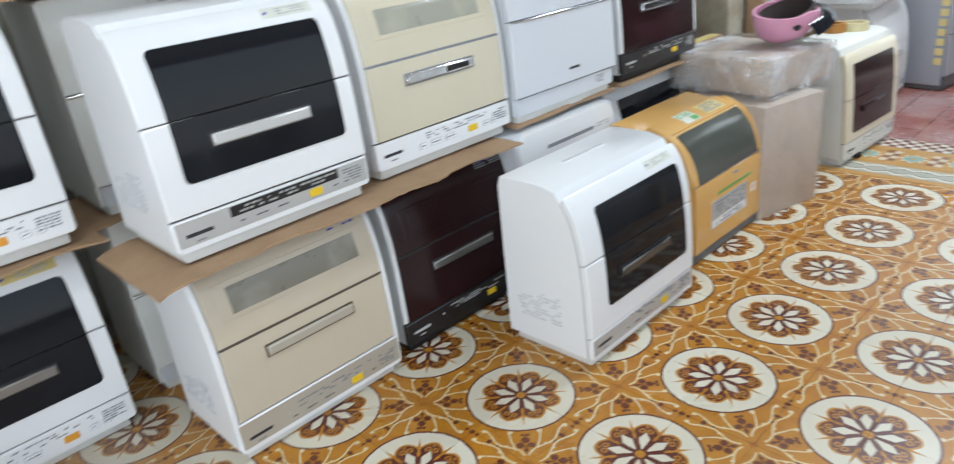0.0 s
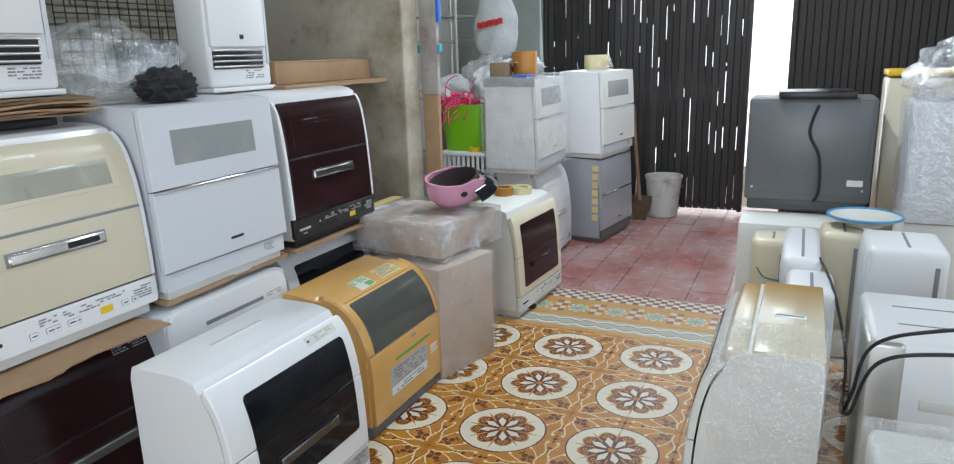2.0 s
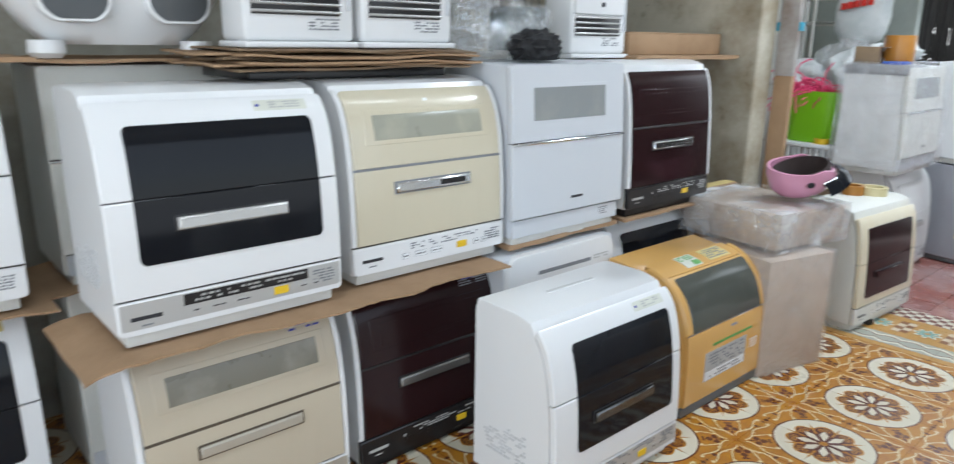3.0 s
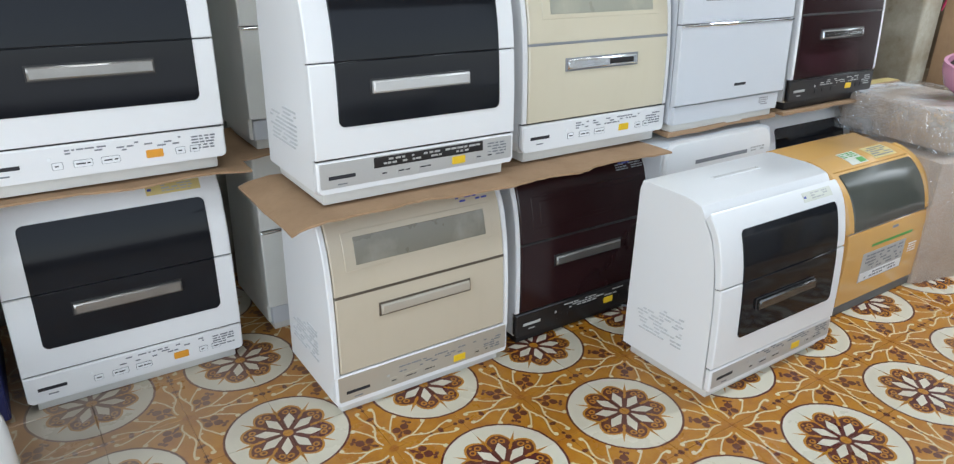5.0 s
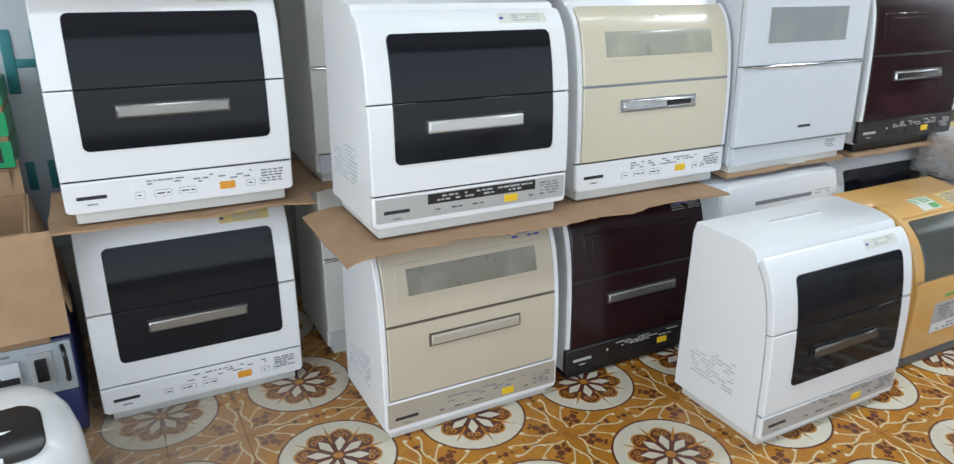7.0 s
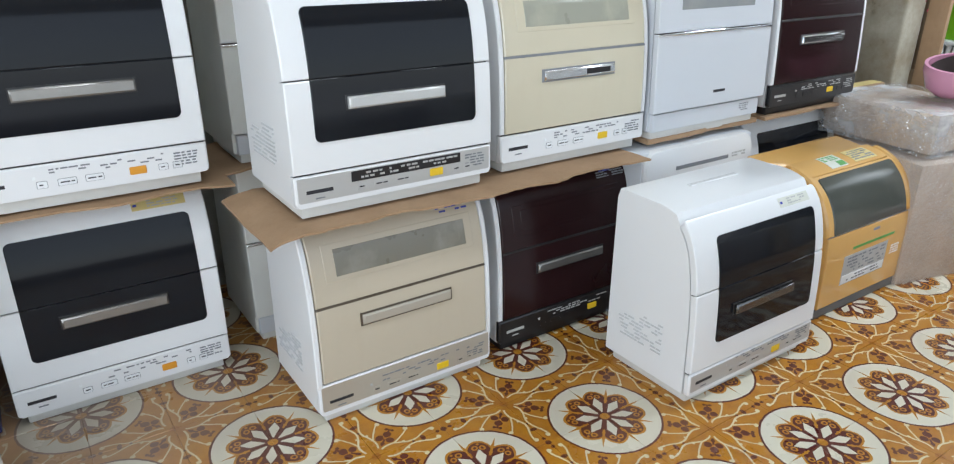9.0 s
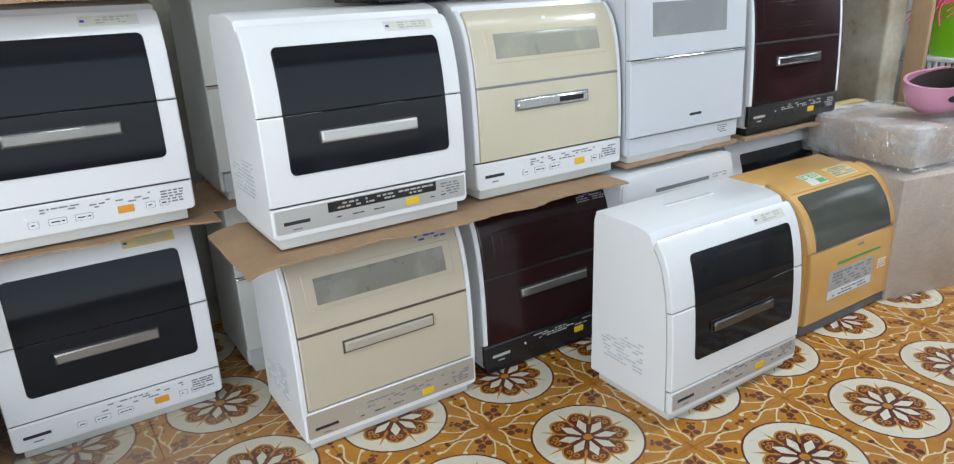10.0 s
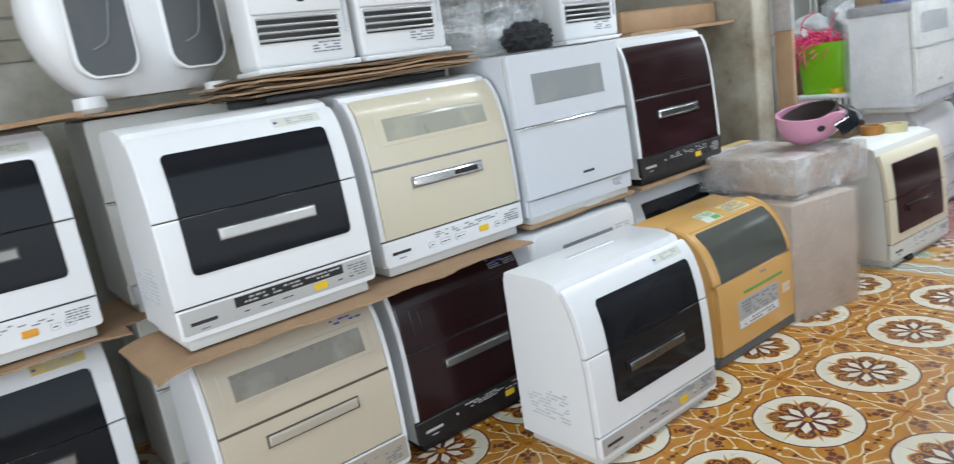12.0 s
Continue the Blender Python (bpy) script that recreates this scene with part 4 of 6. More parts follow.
lump("plastic_bag", pose(0.66, 0.33, 1.203), (0.30, 0.14, 0.135), 1, FILM_BAG, "crumpled clear plastic bag lying on a white dishwasher", "bag", 0.22, 2.0, fine=0.09)
lump("foam_piece", pose(0.765, 0.16, 1.203, 0, 0, 8), (0.105, 0.06, 0.055), 2, plain("black_foam", (0.02, 0.02, 0.022), 0.95), "rough black foam lump beside a plastic bag", "foam", 0.1, 5, fine=0.25)


def carton(name, m, sx, sy, sz, label, material=None, tape=True, group=""):
    """A closed cardboard box with flaps meeting under a strip of tape."""
    t = thing(name, m, label, "box", group)
    mt = material or CARD
    part("box_body", boxed(-sx / 2, sx / 2, -sy / 2, sy / 2, 0, sz - 0.006, 0.005), mt, t)
    part("flap", boxed(-sx / 2 + 0.002, sx / 2 - 0.002, -sy / 2 + 0.002, -0.001, sz - 0.006, sz, 0.002), mt, t)
    part("flap", boxed(-sx / 2 + 0.002, sx / 2 - 0.002, 0.001, sy / 2 - 0.002, sz - 0.006, sz, 0.002), mt, t)
    if tape:
        part("tape", boxed(-sx / 2 - 0.001, sx / 2 + 0.001, -0.025, 0.025, sz - 0.001, sz + 0.0012), STICKER_YELLOW, t, "clear yellowish packing tape")
    return t


carton("carton", pose(1.83, 0.40, 1.215, 0, 0, 1), 0.74, 0.2, 0.095, "flat brown cardboard carton on top of dishwashers")
BOX_TEAL = worn("dark_teal_box", (0.015, 0.055, 0.06), (0.03, 0.07, 0.07), 0.5, 0.3)
carton("carton", pose(1.20, 0.60, 1.227), 0.36, 0.16, 0.17, "dark teal box behind a plastic bag", BOX_TEAL, tape=False)
# back-row machine that the box and bag lean on
dishwasher(pose(1.25, 0.475, 0.0), "white dishwasher hidden in the back row", "flat", w=0.58, h=0.61, seed=41, body=WHITE_OLD, door=WHITE_OLD)
dishwasher(pose(1.25, 0.475, 0.612), "white dishwasher stacked in the back row", "flat", w=0.58, h=0.612, seed=42, body=WHITE_OLD, door=WHITE_OLD)


# ---- wrapped boxes, helmet ----
def crumpled_box(bm, x0, x1, y0, y1, z0, z1, n=14, amp=0.006, seed=0):
    made = bmesh.ops.create_cube(bm, size=1.0)["verts"]
    for v in made:
        v.co = Vector((x0 + (v.co.x + 0.5) * (x1 - x0), y0 + (v.co.y + 0.5) * (y1 - y0), z0 + (v.co.z + 0.5) * (z1 - z0)))
    bmesh.ops.subdivide_edges(bm, edges=bm.edges[:], cuts=n, use_grid_fill=True)
    c = Vector(((x0 + x1) / 2, (y0 + y1) / 2, (z0 + z1) / 2))
    for v in bm.verts:
        q = v.co * 16 + Vector((seed, 0, 0))
        v.co += (v.co - c).normalized() * amp * (noise.noise(q) + 0.6 * noise.noise(q * 2.7))
    return bm


t = thing("wrapped_carton", pose(1.475, -0.42, 0.0, 0, 0, -14) @ Matrix.Translation((0.215, 0.19, 0)), "tall film-wrapped cardboard box standing on the tiles", "box")
part("box_body", boxed(-0.21, 0.15, -0.185, 0.2, 0, 0.475, 0.006), CARD_PALE, t)
part("wrapping", crumpled_box(bmesh.new(), -0.218, 0.158, -0.193, 0.208, 0.004, 0.482, 16, 0.003, 3), FILM_SOFT, t, "crinkled clear plastic film", smooth=60)
t = thing("wrapped_carton", pose(1.83, -0.185, 0.484, 0, 0, -8), "flat bubble-wrapped box lying on a taller one", "box")
part("box_body", boxed(-0.225, 0.225, -0.235, 0.235, 0.006, 0.145, 0.012), CARD_PALE, t)
part("wrapping", crumpled_box(bmesh.new(), -0.24, 0.24, -0.25, 0.25, 0.0, 0.158, 18, 0.007, 9), FILM_THICK, t, "milky bubble wrap", smooth=60)
carton("carton", pose(1.90, 0.13, 0.0), 0.42, 0.08, 0.63, "thin brown carton standing behind wrapped boxes")

PINK = worn("pink_shell", (0.62, 0.28, 0.40), (0.5, 0.22, 0.32), 0.22, 0.3, coat=0.5)
helmet = thing("helmet", pose(1.95, -0.29, 0.662) @ Matrix.Rotation(radians(-20), 4, "Y") @ Matrix.Rotation(radians(-40), 4, "Z") @ Matrix.Diagonal((1.12, 1.05, 0.86, 1)), "pink open helmet lying upside down on bubble wrap", "helmet")
bm = bmesh.new()
lathe(bm, [(0.02, 0.0), (0.06, 0.006), (0.095, 0.03), (0.118, 0.07), (0.125, 0.115), (0.12, 0.15), (0.108, 0.15), (0.112, 0.11), (0.1, 0.07), (0.06, 0.03), (0.02, 0.024)], 36, 0, 0, 0.86)
for v in bm.verts:
    if v.co.z > 0.1:
        v.co.z += 0.03 * max(-v.co.x, 0) / 0.12 - 0.05 * max(v.co.x - 0.05, 0) / 0.07
part("shell", bm, PINK, helmet, smooth=50)
bm = bmesh.new()
lathe(bm, [(0.02, 0.03), (0.07, 0.04), (0.1, 0.08), (0.107, 0.142), (0.096, 0.148), (0.08, 0.1), (0.05, 0.055)], 30, 0, 0, 0.85)
part("lining", bm, plain("dark_lining", (0.03, 0.018, 0.016), 0.9), helmet, "dark padded lining", smooth=50)
bm = bmesh.new()
vs = []
for k in range(13):
    a = radians(-75 + 150 * k / 12)
    vs.append([bm.verts.new((rr * math.cos(a) * 1.05, rr * math.sin(a) * 0.9, z)) for rr, z in ((0.126, 0.1), (0.152, 0.085), (0.168, 0.05), (0.166, 0.047), (0.15, 0.08), (0.124, 0.095))])
for a, b in zip(vs, vs[1:]):
    for j in range(6):
        bm.faces.new((a[j], a[(j + 1) % 6], b[(j + 1) % 6], b[j]))
bm.faces.new(vs[0])
bm.faces.new(vs[-1][::-1])
part("visor", bm, BLACK_GLASS, helmet, "dark tinted visor", smooth=50)
bm = bmesh.new()
lathe(bm, [(0.014, -0.003), (0.014, 0.004)], 16)
bmesh.ops.rotate(bm, verts=bm.verts, matrix=Matrix.Rotation(radians(90), 3, "X"))
bmesh.ops.translate(bm, verts=bm.verts, vec=(-0.01, -0.108, 0.105))
part("pivot", bm, RUBBER, helmet)


# ---- tape rolls and tins ----
def roll(m, r, h, material, label, hollow=True):
    bm = bmesh.new()
    if hollow:
        lathe(bm, [(r * 0.7, 0.0), (r, 0.0), (r, h * 0.5), (r, h), (r * 0.7, h), (r * 0.7, h * 0.5), (r * 0.7, 0.002)], 28)
    else:
        lathe(bm, [(r * 0.98, 0.0), (r, 0.004), (r, h - 0.004), (r * 0.98, h), (r * 0.3, h - 0.002)], 28)
    return single("tape_roll", bm, material, m, label, "tape roll", "tape rolls")


TAPE_PALE, TAPE_BROWN = plain("pale_tape", (0.66, 0.58, 0.33), 0.35), plain("brown_tape", (0.40, 0.17, 0.03), 0.35)
roll(pose(2.67, -0.32, 0.56), 0.062, 0.045, TAPE_PALE, "roll of pale packing tape on a cream dishwasher")
roll(pose(2.60, -0.25, 0.56), 0.05, 0.05, TAPE_BROWN, "roll of brown tape on a cream dishwasher")
roll(pose(2.74, -0.22, 0.56), 0.045, 0.03, TAPE_PALE, "small roll of pale tape beside others")
roll(pose(3.24, -0.14, 1.173), 0.075, 0.15, TAPE_BROWN, "tall roll of brown packing tape on a dishwasher", False)
roll(pose(4.02, -0.38, 1.187), 0.085, 0.10, TAPE_PALE, "roll of pale film on a stacked dishwasher", False)
lump("plastic_bag", pose(4.0, -0.42, 1.187), (0.09, 0.07, 0.05), 7, FILM, "loose clear plastic under a film roll", "bag", 0.3)
t = thing("brown_carton", pose(3.17, -0.02, 1.173, 0, 0, 12), "small open brown carton on a wrapped dishwasher", "box")
part("box_body", boxed(-0.09, 0.09, -0.06, 0.06, 0, 0.09, 0.004), CARD_DARK, t)
part("flap", boxed(-0.09, 0.09, -0.10, -0.06, 0.085, 0.09, 0.001), CARD, t)
single("blue_lid", boxed(-0.07, 0.07, -0.05, 0.05, 0, 0.018, 0.006), plain("blue_plastic", (0.02, 0.10, 0.5), 0.4), pose(3.12, -0.18, 1.173), "blue plastic lid lying on a dishwasher", "lid")
part("wrapping", crumpled_box(bmesh.new(), -0.297, 0.297, -0.02, 0.356, 0.025, 0.585, 12, 0.005, 21), FILM, wrapped, "clear wrapping film", smooth=60)

# ---- alcove beyond the pier ----
plank = thing("wood_plank", pose(2.42, 0.075, 0.0), "peeling wooden plank with blue tape, beside the pier", "plank")
part("board", boxed(-0.015, 0.015, -0.045, 0.045, 0, 1.12, 0.003), CARD, plank, "bare brown lower board")
part("upper_board", boxed(-0.02, 0.012, -0.05, 0.045, 1.12, 2.6, 0.003), PEELING, plank, "peeling grey painted upper board")
BLUE = plain("blue_tape", (0.03, 0.14, 0.55), 0.5)
for z0, z1, mt in ((1.33, 1.37, plain("cyan_tape", (0.05, 0.35, 0.5), 0.5)), (1.48, 1.75, BLUE)):
    part("tape_wrap", boxed(-0.018, 0.018, -0.063, 0.02 if z1 > 1.5 else 0.063, z0, z1, 0.002), mt, plank, "blue tape")

rack = thing("wire_rack", pose(4.3, 0.85, 0.0), "grey metal wire shelf rack against the alcove wall", "rack")
for sx in (-0.3, 0.3):
    for sy in (-0.17, 0.17):
        bm = bmesh.new()
        tube(bm, [(sx, sy, 0), (sx, sy, 2.1)], 0.011, 8)
        part("post", bm, STEEL, rack)
for z in (0.6, 1.0, 1.42, 1.6, 1.86, 2.05):
    bm = bmesh.new()
    for k in range(9):
        y = -0.17 + 0.34 * k / 8
        tube(bm, [(-0.3, y, z), (0.3, y, z)], 0.004, 5)
    tube(bm, [(-0.3, -0.17, z - 0.01), (-0.3, 0.17, z - 0.01)], 0.006, 5)
    tube(bm, [(0.3, -0.17, z - 0.01), (0.3, 0.17, z - 0.01)], 0.006, 5)
    tagged(part("wire_shelf", bm, STEEL, rack), kind="stuff")

BAG_WHITE = Mat("thin_white_plastic")
BAG_WHITE.set(Base_Color=BAG_WHITE.mix((0.74, 0.76, 0.76), (0.58, 0.62, 0.62), BAG_WHITE.noise(BAG_WHITE.coords(), 9, 5).soft(0.4, 0.7)), Roughness=0.35, Transmission_Weight=0.25)
BAG_WHITE.bump(BAG_WHITE.noise(BAG_WHITE.coords(), 13, 6, 0.7), 1.0, 0.02)
BAG_WHITE = BAG_WHITE.m
RED_INK = plain("red_print", (0.6, 0.03, 0.02), 0.5)


def hanging_bag(m, label):
    """A filled carrier bag hanging by its handles from a hook."""
    t = thing("carrier_bag", m, label, "bag")
    bm = bmesh.new()
    rings = []
    for k in range(16):
        f = k / 15
        rr = float(np.interp(f, (0, 0.05, 0.18, 0.4, 0.6, 0.8, 1), (0.06, 0.115, 0.15, 0.14, 0.105, 0.06, 0.02)))
        rings.append([bm.verts.new((rr * math.cos(a) * (1 + 0.3 * noise.noise(Vector((a * 2, f * 6, 1)))) * 0.4, rr * math.sin(a) * (1 + 0.22 * noise.noise(Vector((math.cos(a) * 2, math.sin(a) * 2, f * 5)))) , 0.62 * f)) for a in (2 * math.pi * j / 28 for j in range(28))])
    for a, b in zip(rings, rings[1:]):
        for j in range(28):
            bm.faces.new((a[j], a[(j + 1) % 28], b[(j + 1) % 28], b[j]))
    bm.faces.new(rings[0][::-1])
    bm.faces.new(rings[-1])
    part("bag_body", bm, BAG_WHITE, t, smooth=60)
    bm = bmesh.new()
    tube(bm, [(0, 0, 0.6), (0, 0.01, 0.75), (0, 0, 0.9)], 0.008, 6)
    part("handle", bm, BAG_WHITE, t)
    bm = bmesh.new()
    for k in range(5):
        box(bm, -0.075 + abs(k - 2) * 0.004, -0.05, 0.07 - k * 0.035, 0.095 - k * 0.035, 0.20 + k * 0.006, 0.235 + k * 0.006)
    part("red_print", bm, RED_INK, t, "red printed marks", smooth=0)
    return t


hanging_bag(pose(4.25, 0.47, 1.26) @ Matrix.Scale(1.2, 4), "white carrier bag with red print hanging from the rack")
bm = bmesh.new()
tube(bm, [(4.25, 0.47, 2.33), (4.25, 0.68, 2.33), (4.3, 0.68, 2.05)], 0.006, 6)
single("hook_bar", bm, STEEL, Matrix(), "bent steel bar hung on the rack", "bar")

# white crate, green basket with pink raffia
carton("carton", pose(3.22, 0.24, 0.0), 0.36, 0.40, 0.552, "tall brown carton beyond the pier under a crate", CARD_DARK)
crate = thing("plastic_crate", pose(3.22, 0.215, 0.555), "white slotted plastic crate on a carton", "crate")
part("bottom", boxed(-0.15, 0.15, -0.165, 0.165, 0.0, 0.012), KEY_WHITE, crate)
for k in range(11):
    y = -0.165 + 0.33 * k / 10
    for x in (-0.145, 0.145):
        part("slat", boxed(x - 0.005, x + 0.005, y - 0.009, y + 0.009, 0.012, 0.146, 0.002, 1), KEY_WHITE, crate)
for k in range(1, 9):
    x = -0.15 + 0.3 * k / 9
    for y in (-0.16, 0.16):
        part("slat", boxed(x - 0.009, x + 0.009, y - 0.005, y + 0.005, 0.012, 0.146, 0.002, 1), KEY_WHITE, crate)
part("rim", boxed(-0.157, 0.157, -0.172, 0.172, 0.145, 0.168, 0.005), KEY_WHITE, crate)
roll(pose(3.12, 0.15, 0.724), 0.04, 0.03, KEY_YELLOW, "small yellow tape roll on a white crate")

LIME = worn("lime_green_plastic", (0.22, 0.56, 0.01), (0.15, 0.42, 0.01), 0.4, 0.3)
basket = thing("green_basket", pose(3.24, 0.235, 0.724), "lime green soft basket full of pink raffia", "basket")
bm = bmesh.new()
rows = []
for z, g in ((0, 0.86), (0.02, 0.9), (0.14, 0.97), (0.28, 1.03), (0.29, 1.03), (0.285, 1.0), (0.15, 0.94), (0.03, 0.86)):
    rows.append([bm.verts.new((0.14 * g * math.copysign(abs(math.cos(a)) ** 0.5, math.cos(a)), 0.155 * g * math.copysign(abs(math.sin(a)) ** 0.5, math.sin(a)), z)) for a in (2 * math.pi * j / 32 for j in range(32))])
for a, b in zip(rows, rows[1:]):
    for j in range(32):
        bm.faces.new((a[j], a[(j + 1) % 32], b[(j + 1) % 32], b[j]))
bm.faces.new(rows[0][::-1])
bm.faces.new(rows[-1])
part("basket_body", bm, LIME, basket)
bm = bmesh.new()
tube(bm, spline([(-0.05, -0.15, 0.25), (-0.05, -0.175, 0.18), (0.03, -0.175, 0.16), (0.06, -0.155, 0.25)], 6), 0.006, 6)
part("handle", bm, LIME, basket)
r = random.Random(8)
bm = bmesh.new()
for k in range(110):
    a, q = r.uniform(0, 6.283), r.uniform(0.2, 1)
    p = Vector((0.11 * q * math.cos(a), 0.13 * q * math.sin(a) + 0.04, 0.26))
    pts = [p]
    way = Vector((r.uniform(-1.3, 0.8), r.uniform(-0.7, 1.5), r.uniform(0.5, 1.4))).normalized()
    for _ in range(r.choice((5, 6, 9))):
        pts.append(pts[-1] + way * 0.035)
        way = (way + Vector((r.uniform(-0.7, 0.7), r.uniform(-0.5, 0.8), r.uniform(-1.0, 0.2)))).normalized()
    tube(bm, pts, 0.004, 4)
tagged(part("raffia", bm, plain("pink_raffia", (0.72, 0.05, 0.16), 0.5), basket, "tangled pink plastic raffia"), kind="stuff")
for k, (x, y, z, sx, sy, sz) in enumerate(((3.75, 0.30, 0.95, 0.2, 0.16, 0.16), (4.0, 0.42, 0.95, 0.22, 0.18, 0.2), (3.62, 0.52, 0.95, 0.18, 0.16, 0.12))):
    lump("stuffed_bag", pose(x, y, z), (sx, sy, sz), 11 + k, BAG_WHITE if k != 1 else FILM_THICK, "pale stuffed plastic bag heaped in the alcove", "bag", 0.2, 2.4, fine=0.08)
carton("carton", pose(3.85, 0.4, 0.0), 0.7, 0.5, 0.95, "large dark carton in the alcove under bags", CARD_DARK)

# ---- gate and beyond ----
GX = 5.06
column = structure("column", boxed(GX - 0.1, GX + 0.1, 0.36, 1.2, -0.05, H, 0.01), plaster("grey_green_plaster", (0.32, 0.35, 0.32), (0.2, 0.22, 0.2), 0.6), "grey-green plastered column beside the gate", "column")
wall_gate = structure("wall_gate", boxed(GX - 0.05, GX + 0.1, Y0, 0.36, 2.35, H), WALL_PLAIN, "plaster lintel over the iron gate", "wall")
r = random.Random(5)


def gate_leaf(name, y0, y1, label, density):
    """An iron leaf of close upright slats, with plates behind that leave broken slits of daylight."""
    t = thing(name, pose(GX, 0, 0), label, "gate", "iron gate leaves", "structure")
    n = int((y1 - y0) / 0.052)
    slat = mesh_of("slat", boxed(-0.006, 0.006, -0.0235, 0.0235, 0.03, 2.33, 0.002, 1), IRON, 0)
    for k in range(n):
        ob = new("slat", slat)
        ob.parent = t
        ob.location = (r.uniform(-0.006, 0.006), y0 + 0.026 + k * 0.052, 0)
        ob.rotation_euler = (0, 0, radians(r.uniform(-7, 7)))
    bm = bmesh.new()
    for k in range(n + 1):
        y, z = y0 + k * 0.052, 0.04
        share = density * (0.35 + 0.65 * (y1 - y) / (y1 - y0)) * r.uniform(0.2, 1.8)
        while z < 2.33:
            ln = r.uniform(0.03, 0.22)
            slit = r.random() < share
            box(bm, 0.02, 0.026, y - 0.018, y + (r.uniform(-0.005, 0.002) if slit else 0.018), z, min(z + ln + 0.001, 2.33))
            z += ln
    tagged(part("backing_strips", bm, IRON, t, smooth=0), kind="stuff")
    for z in (0.06, 1.15, 2.28):
        part("rail", boxed(0.028, 0.05, y0, y1, z - 0.02, z + 0.02, 0.003), IRON, t)
    for y in (y0, y1):
        part("stile", boxed(-0.02, 0.05, y - 0.018, y + 0.018, 0.02, 2.35, 0.003), IRON, t)
    return t


gate_leaf("gate_leaf", -1.29, 0.34, "dark iron slatted gate leaf with slits of daylight", 0.34)
gate_leaf("gate_leaf", -3.55, -1.60, "dark iron slatted gate leaf beyond the bright opening", 0.02)
glow = Mat("bright_daylight")
em = glow.t.nodes.new("ShaderNodeEmission")
em.inputs["Strength"].default_value = 3.0
em.inputs["Color"].default_value = (0.93, 0.97, 1.0, 1)
glow.t.links.new(em.outputs[0], glow.t.nodes["Material Output"].inputs["Surface"])
structure("backdrop", boxed(8.0, 8.05, -7, 5, -0.06, 5), glow.m, "overexposed daylight outside the gate", "backdrop")

# bucket and shovel by the gate
bucket = thing("bucket", pose(4.86, -0.72, -0.003) @ Matrix.Scale(0.86, 4), "dirty white plastic bucket with paint splashes", "bucket")
bm = bmesh.new()
lathe(bm, [(0.125, 0.0), (0.13, 0.004), (0.15, 0.2), (0.165, 0.36), (0.172, 0.36), (0.172, 0.385), (0.16, 0.385), (0.15, 0.3), (0.12, 0.02)], 32)
part("bucket_body", bm, worn("dirty_white_plastic", (0.56, 0.55, 0.52), (0.2, 0.17, 0.15), 0.5, 0.95, scale=9), bucket)
bm = bmesh.new()
tube(bm, spline([(-0.17, 0.0, 0.37), (-0.12, -0.12, 0.31), (0, -0.172, 0.28), (0.12, -0.12, 0.31), (0.17, 0, 0.37)], 6), 0.003, 6)
part("handle", bm, STEEL, bucket)
shovel = thing("shovel", pose(4.62, -0.52, 0.0), "old shovel with green-grey shaft leaning beside machines", "shovel")
bm = bmesh.new()
tube(bm, [(0.0, -0.06, 0.16), (0.05, 0.02, 0.9)], 0.014, 10)
part("shaft", bm, WOOD, shovel)
bm = bmesh.new()
grid = [[bm.verts.new((0.03 * math.cos(v * 1.4) - 0.02, -0.06 + 0.10 * v * (1 - 0.5 * (1 - u) ** 2), 0.0 + 0.2 * u)) for v in (-1, -0.5, 0, 0.5, 1)] for u in (0, 0.25, 0.5, 0.75, 1)]
for i in range(4):
    for j in range(4):
        bm.faces.new((grid[i][j], grid[i + 1][j], grid[i + 1][j + 1], grid[i][j + 1]))
bmesh.ops.solidify(bm, geom=bm.faces[:], thickness=0.004)
part("blade", bm, CARD_DARK, shovel, "rusty blade")

# ---- opposite row ----
t = thing("grey_dishwasher", pose(2.9, -1.745, 0.505), "dark grey dishwasher seen from the back, cord hanging", "dishwasher")
part("base", boxed(0.02, 0.3, -0.27, 0.27, 0, 0.06, 0.01), GREY_DARK, t)
part("casing", boxed(0.0, 0.34, -0.285, 0.285, 0.055, 0.56, 0.012), GREY_BASE, t)
part("back_plate", boxed(-0.006, 0.004, -0.265, 0.265, 0.1, 0.545, 0.003), GREY_MID, t)
part("rating_label", boxed(-0.008, 0.0, -0.25, -0.18, 0.14, 0.17), KEY_WHITE, t)
for y in (-0.25, 0.25):
    bm = bmesh.new()
    lathe(bm, [(0.006, -0.003), (0.006, 0.003)], 10)
    bmesh.ops.rotate(bm, verts=bm.verts, matrix=Matrix.Rotation(radians(90), 3, "Y"))
    bmesh.ops.translate(bm, verts=bm.verts, vec=(-0.008, y, 0.12))
    part("screw", bm, STEEL, t)
bm = bmesh.new()
tube(bm, spline([(-0.015, -0.03, 0.53), (-0.02, 0.0, 0.4), (-0.02, -0.05, 0.28), (-0.025, -0.06, 0.12), (-0.02, -0.04, 0.06)], 8), 0.007, 8)
part("cord", bm, RUBBER, t)
single("flat_package", boxed(-0.13, 0.13, -0.17, 0.17, 0, 0.035, 0.006), BLACK_PANEL, pose(3.0, -1.76, 1.065, 0, 0, 3), "dark flat printed package on a grey machine", "package")
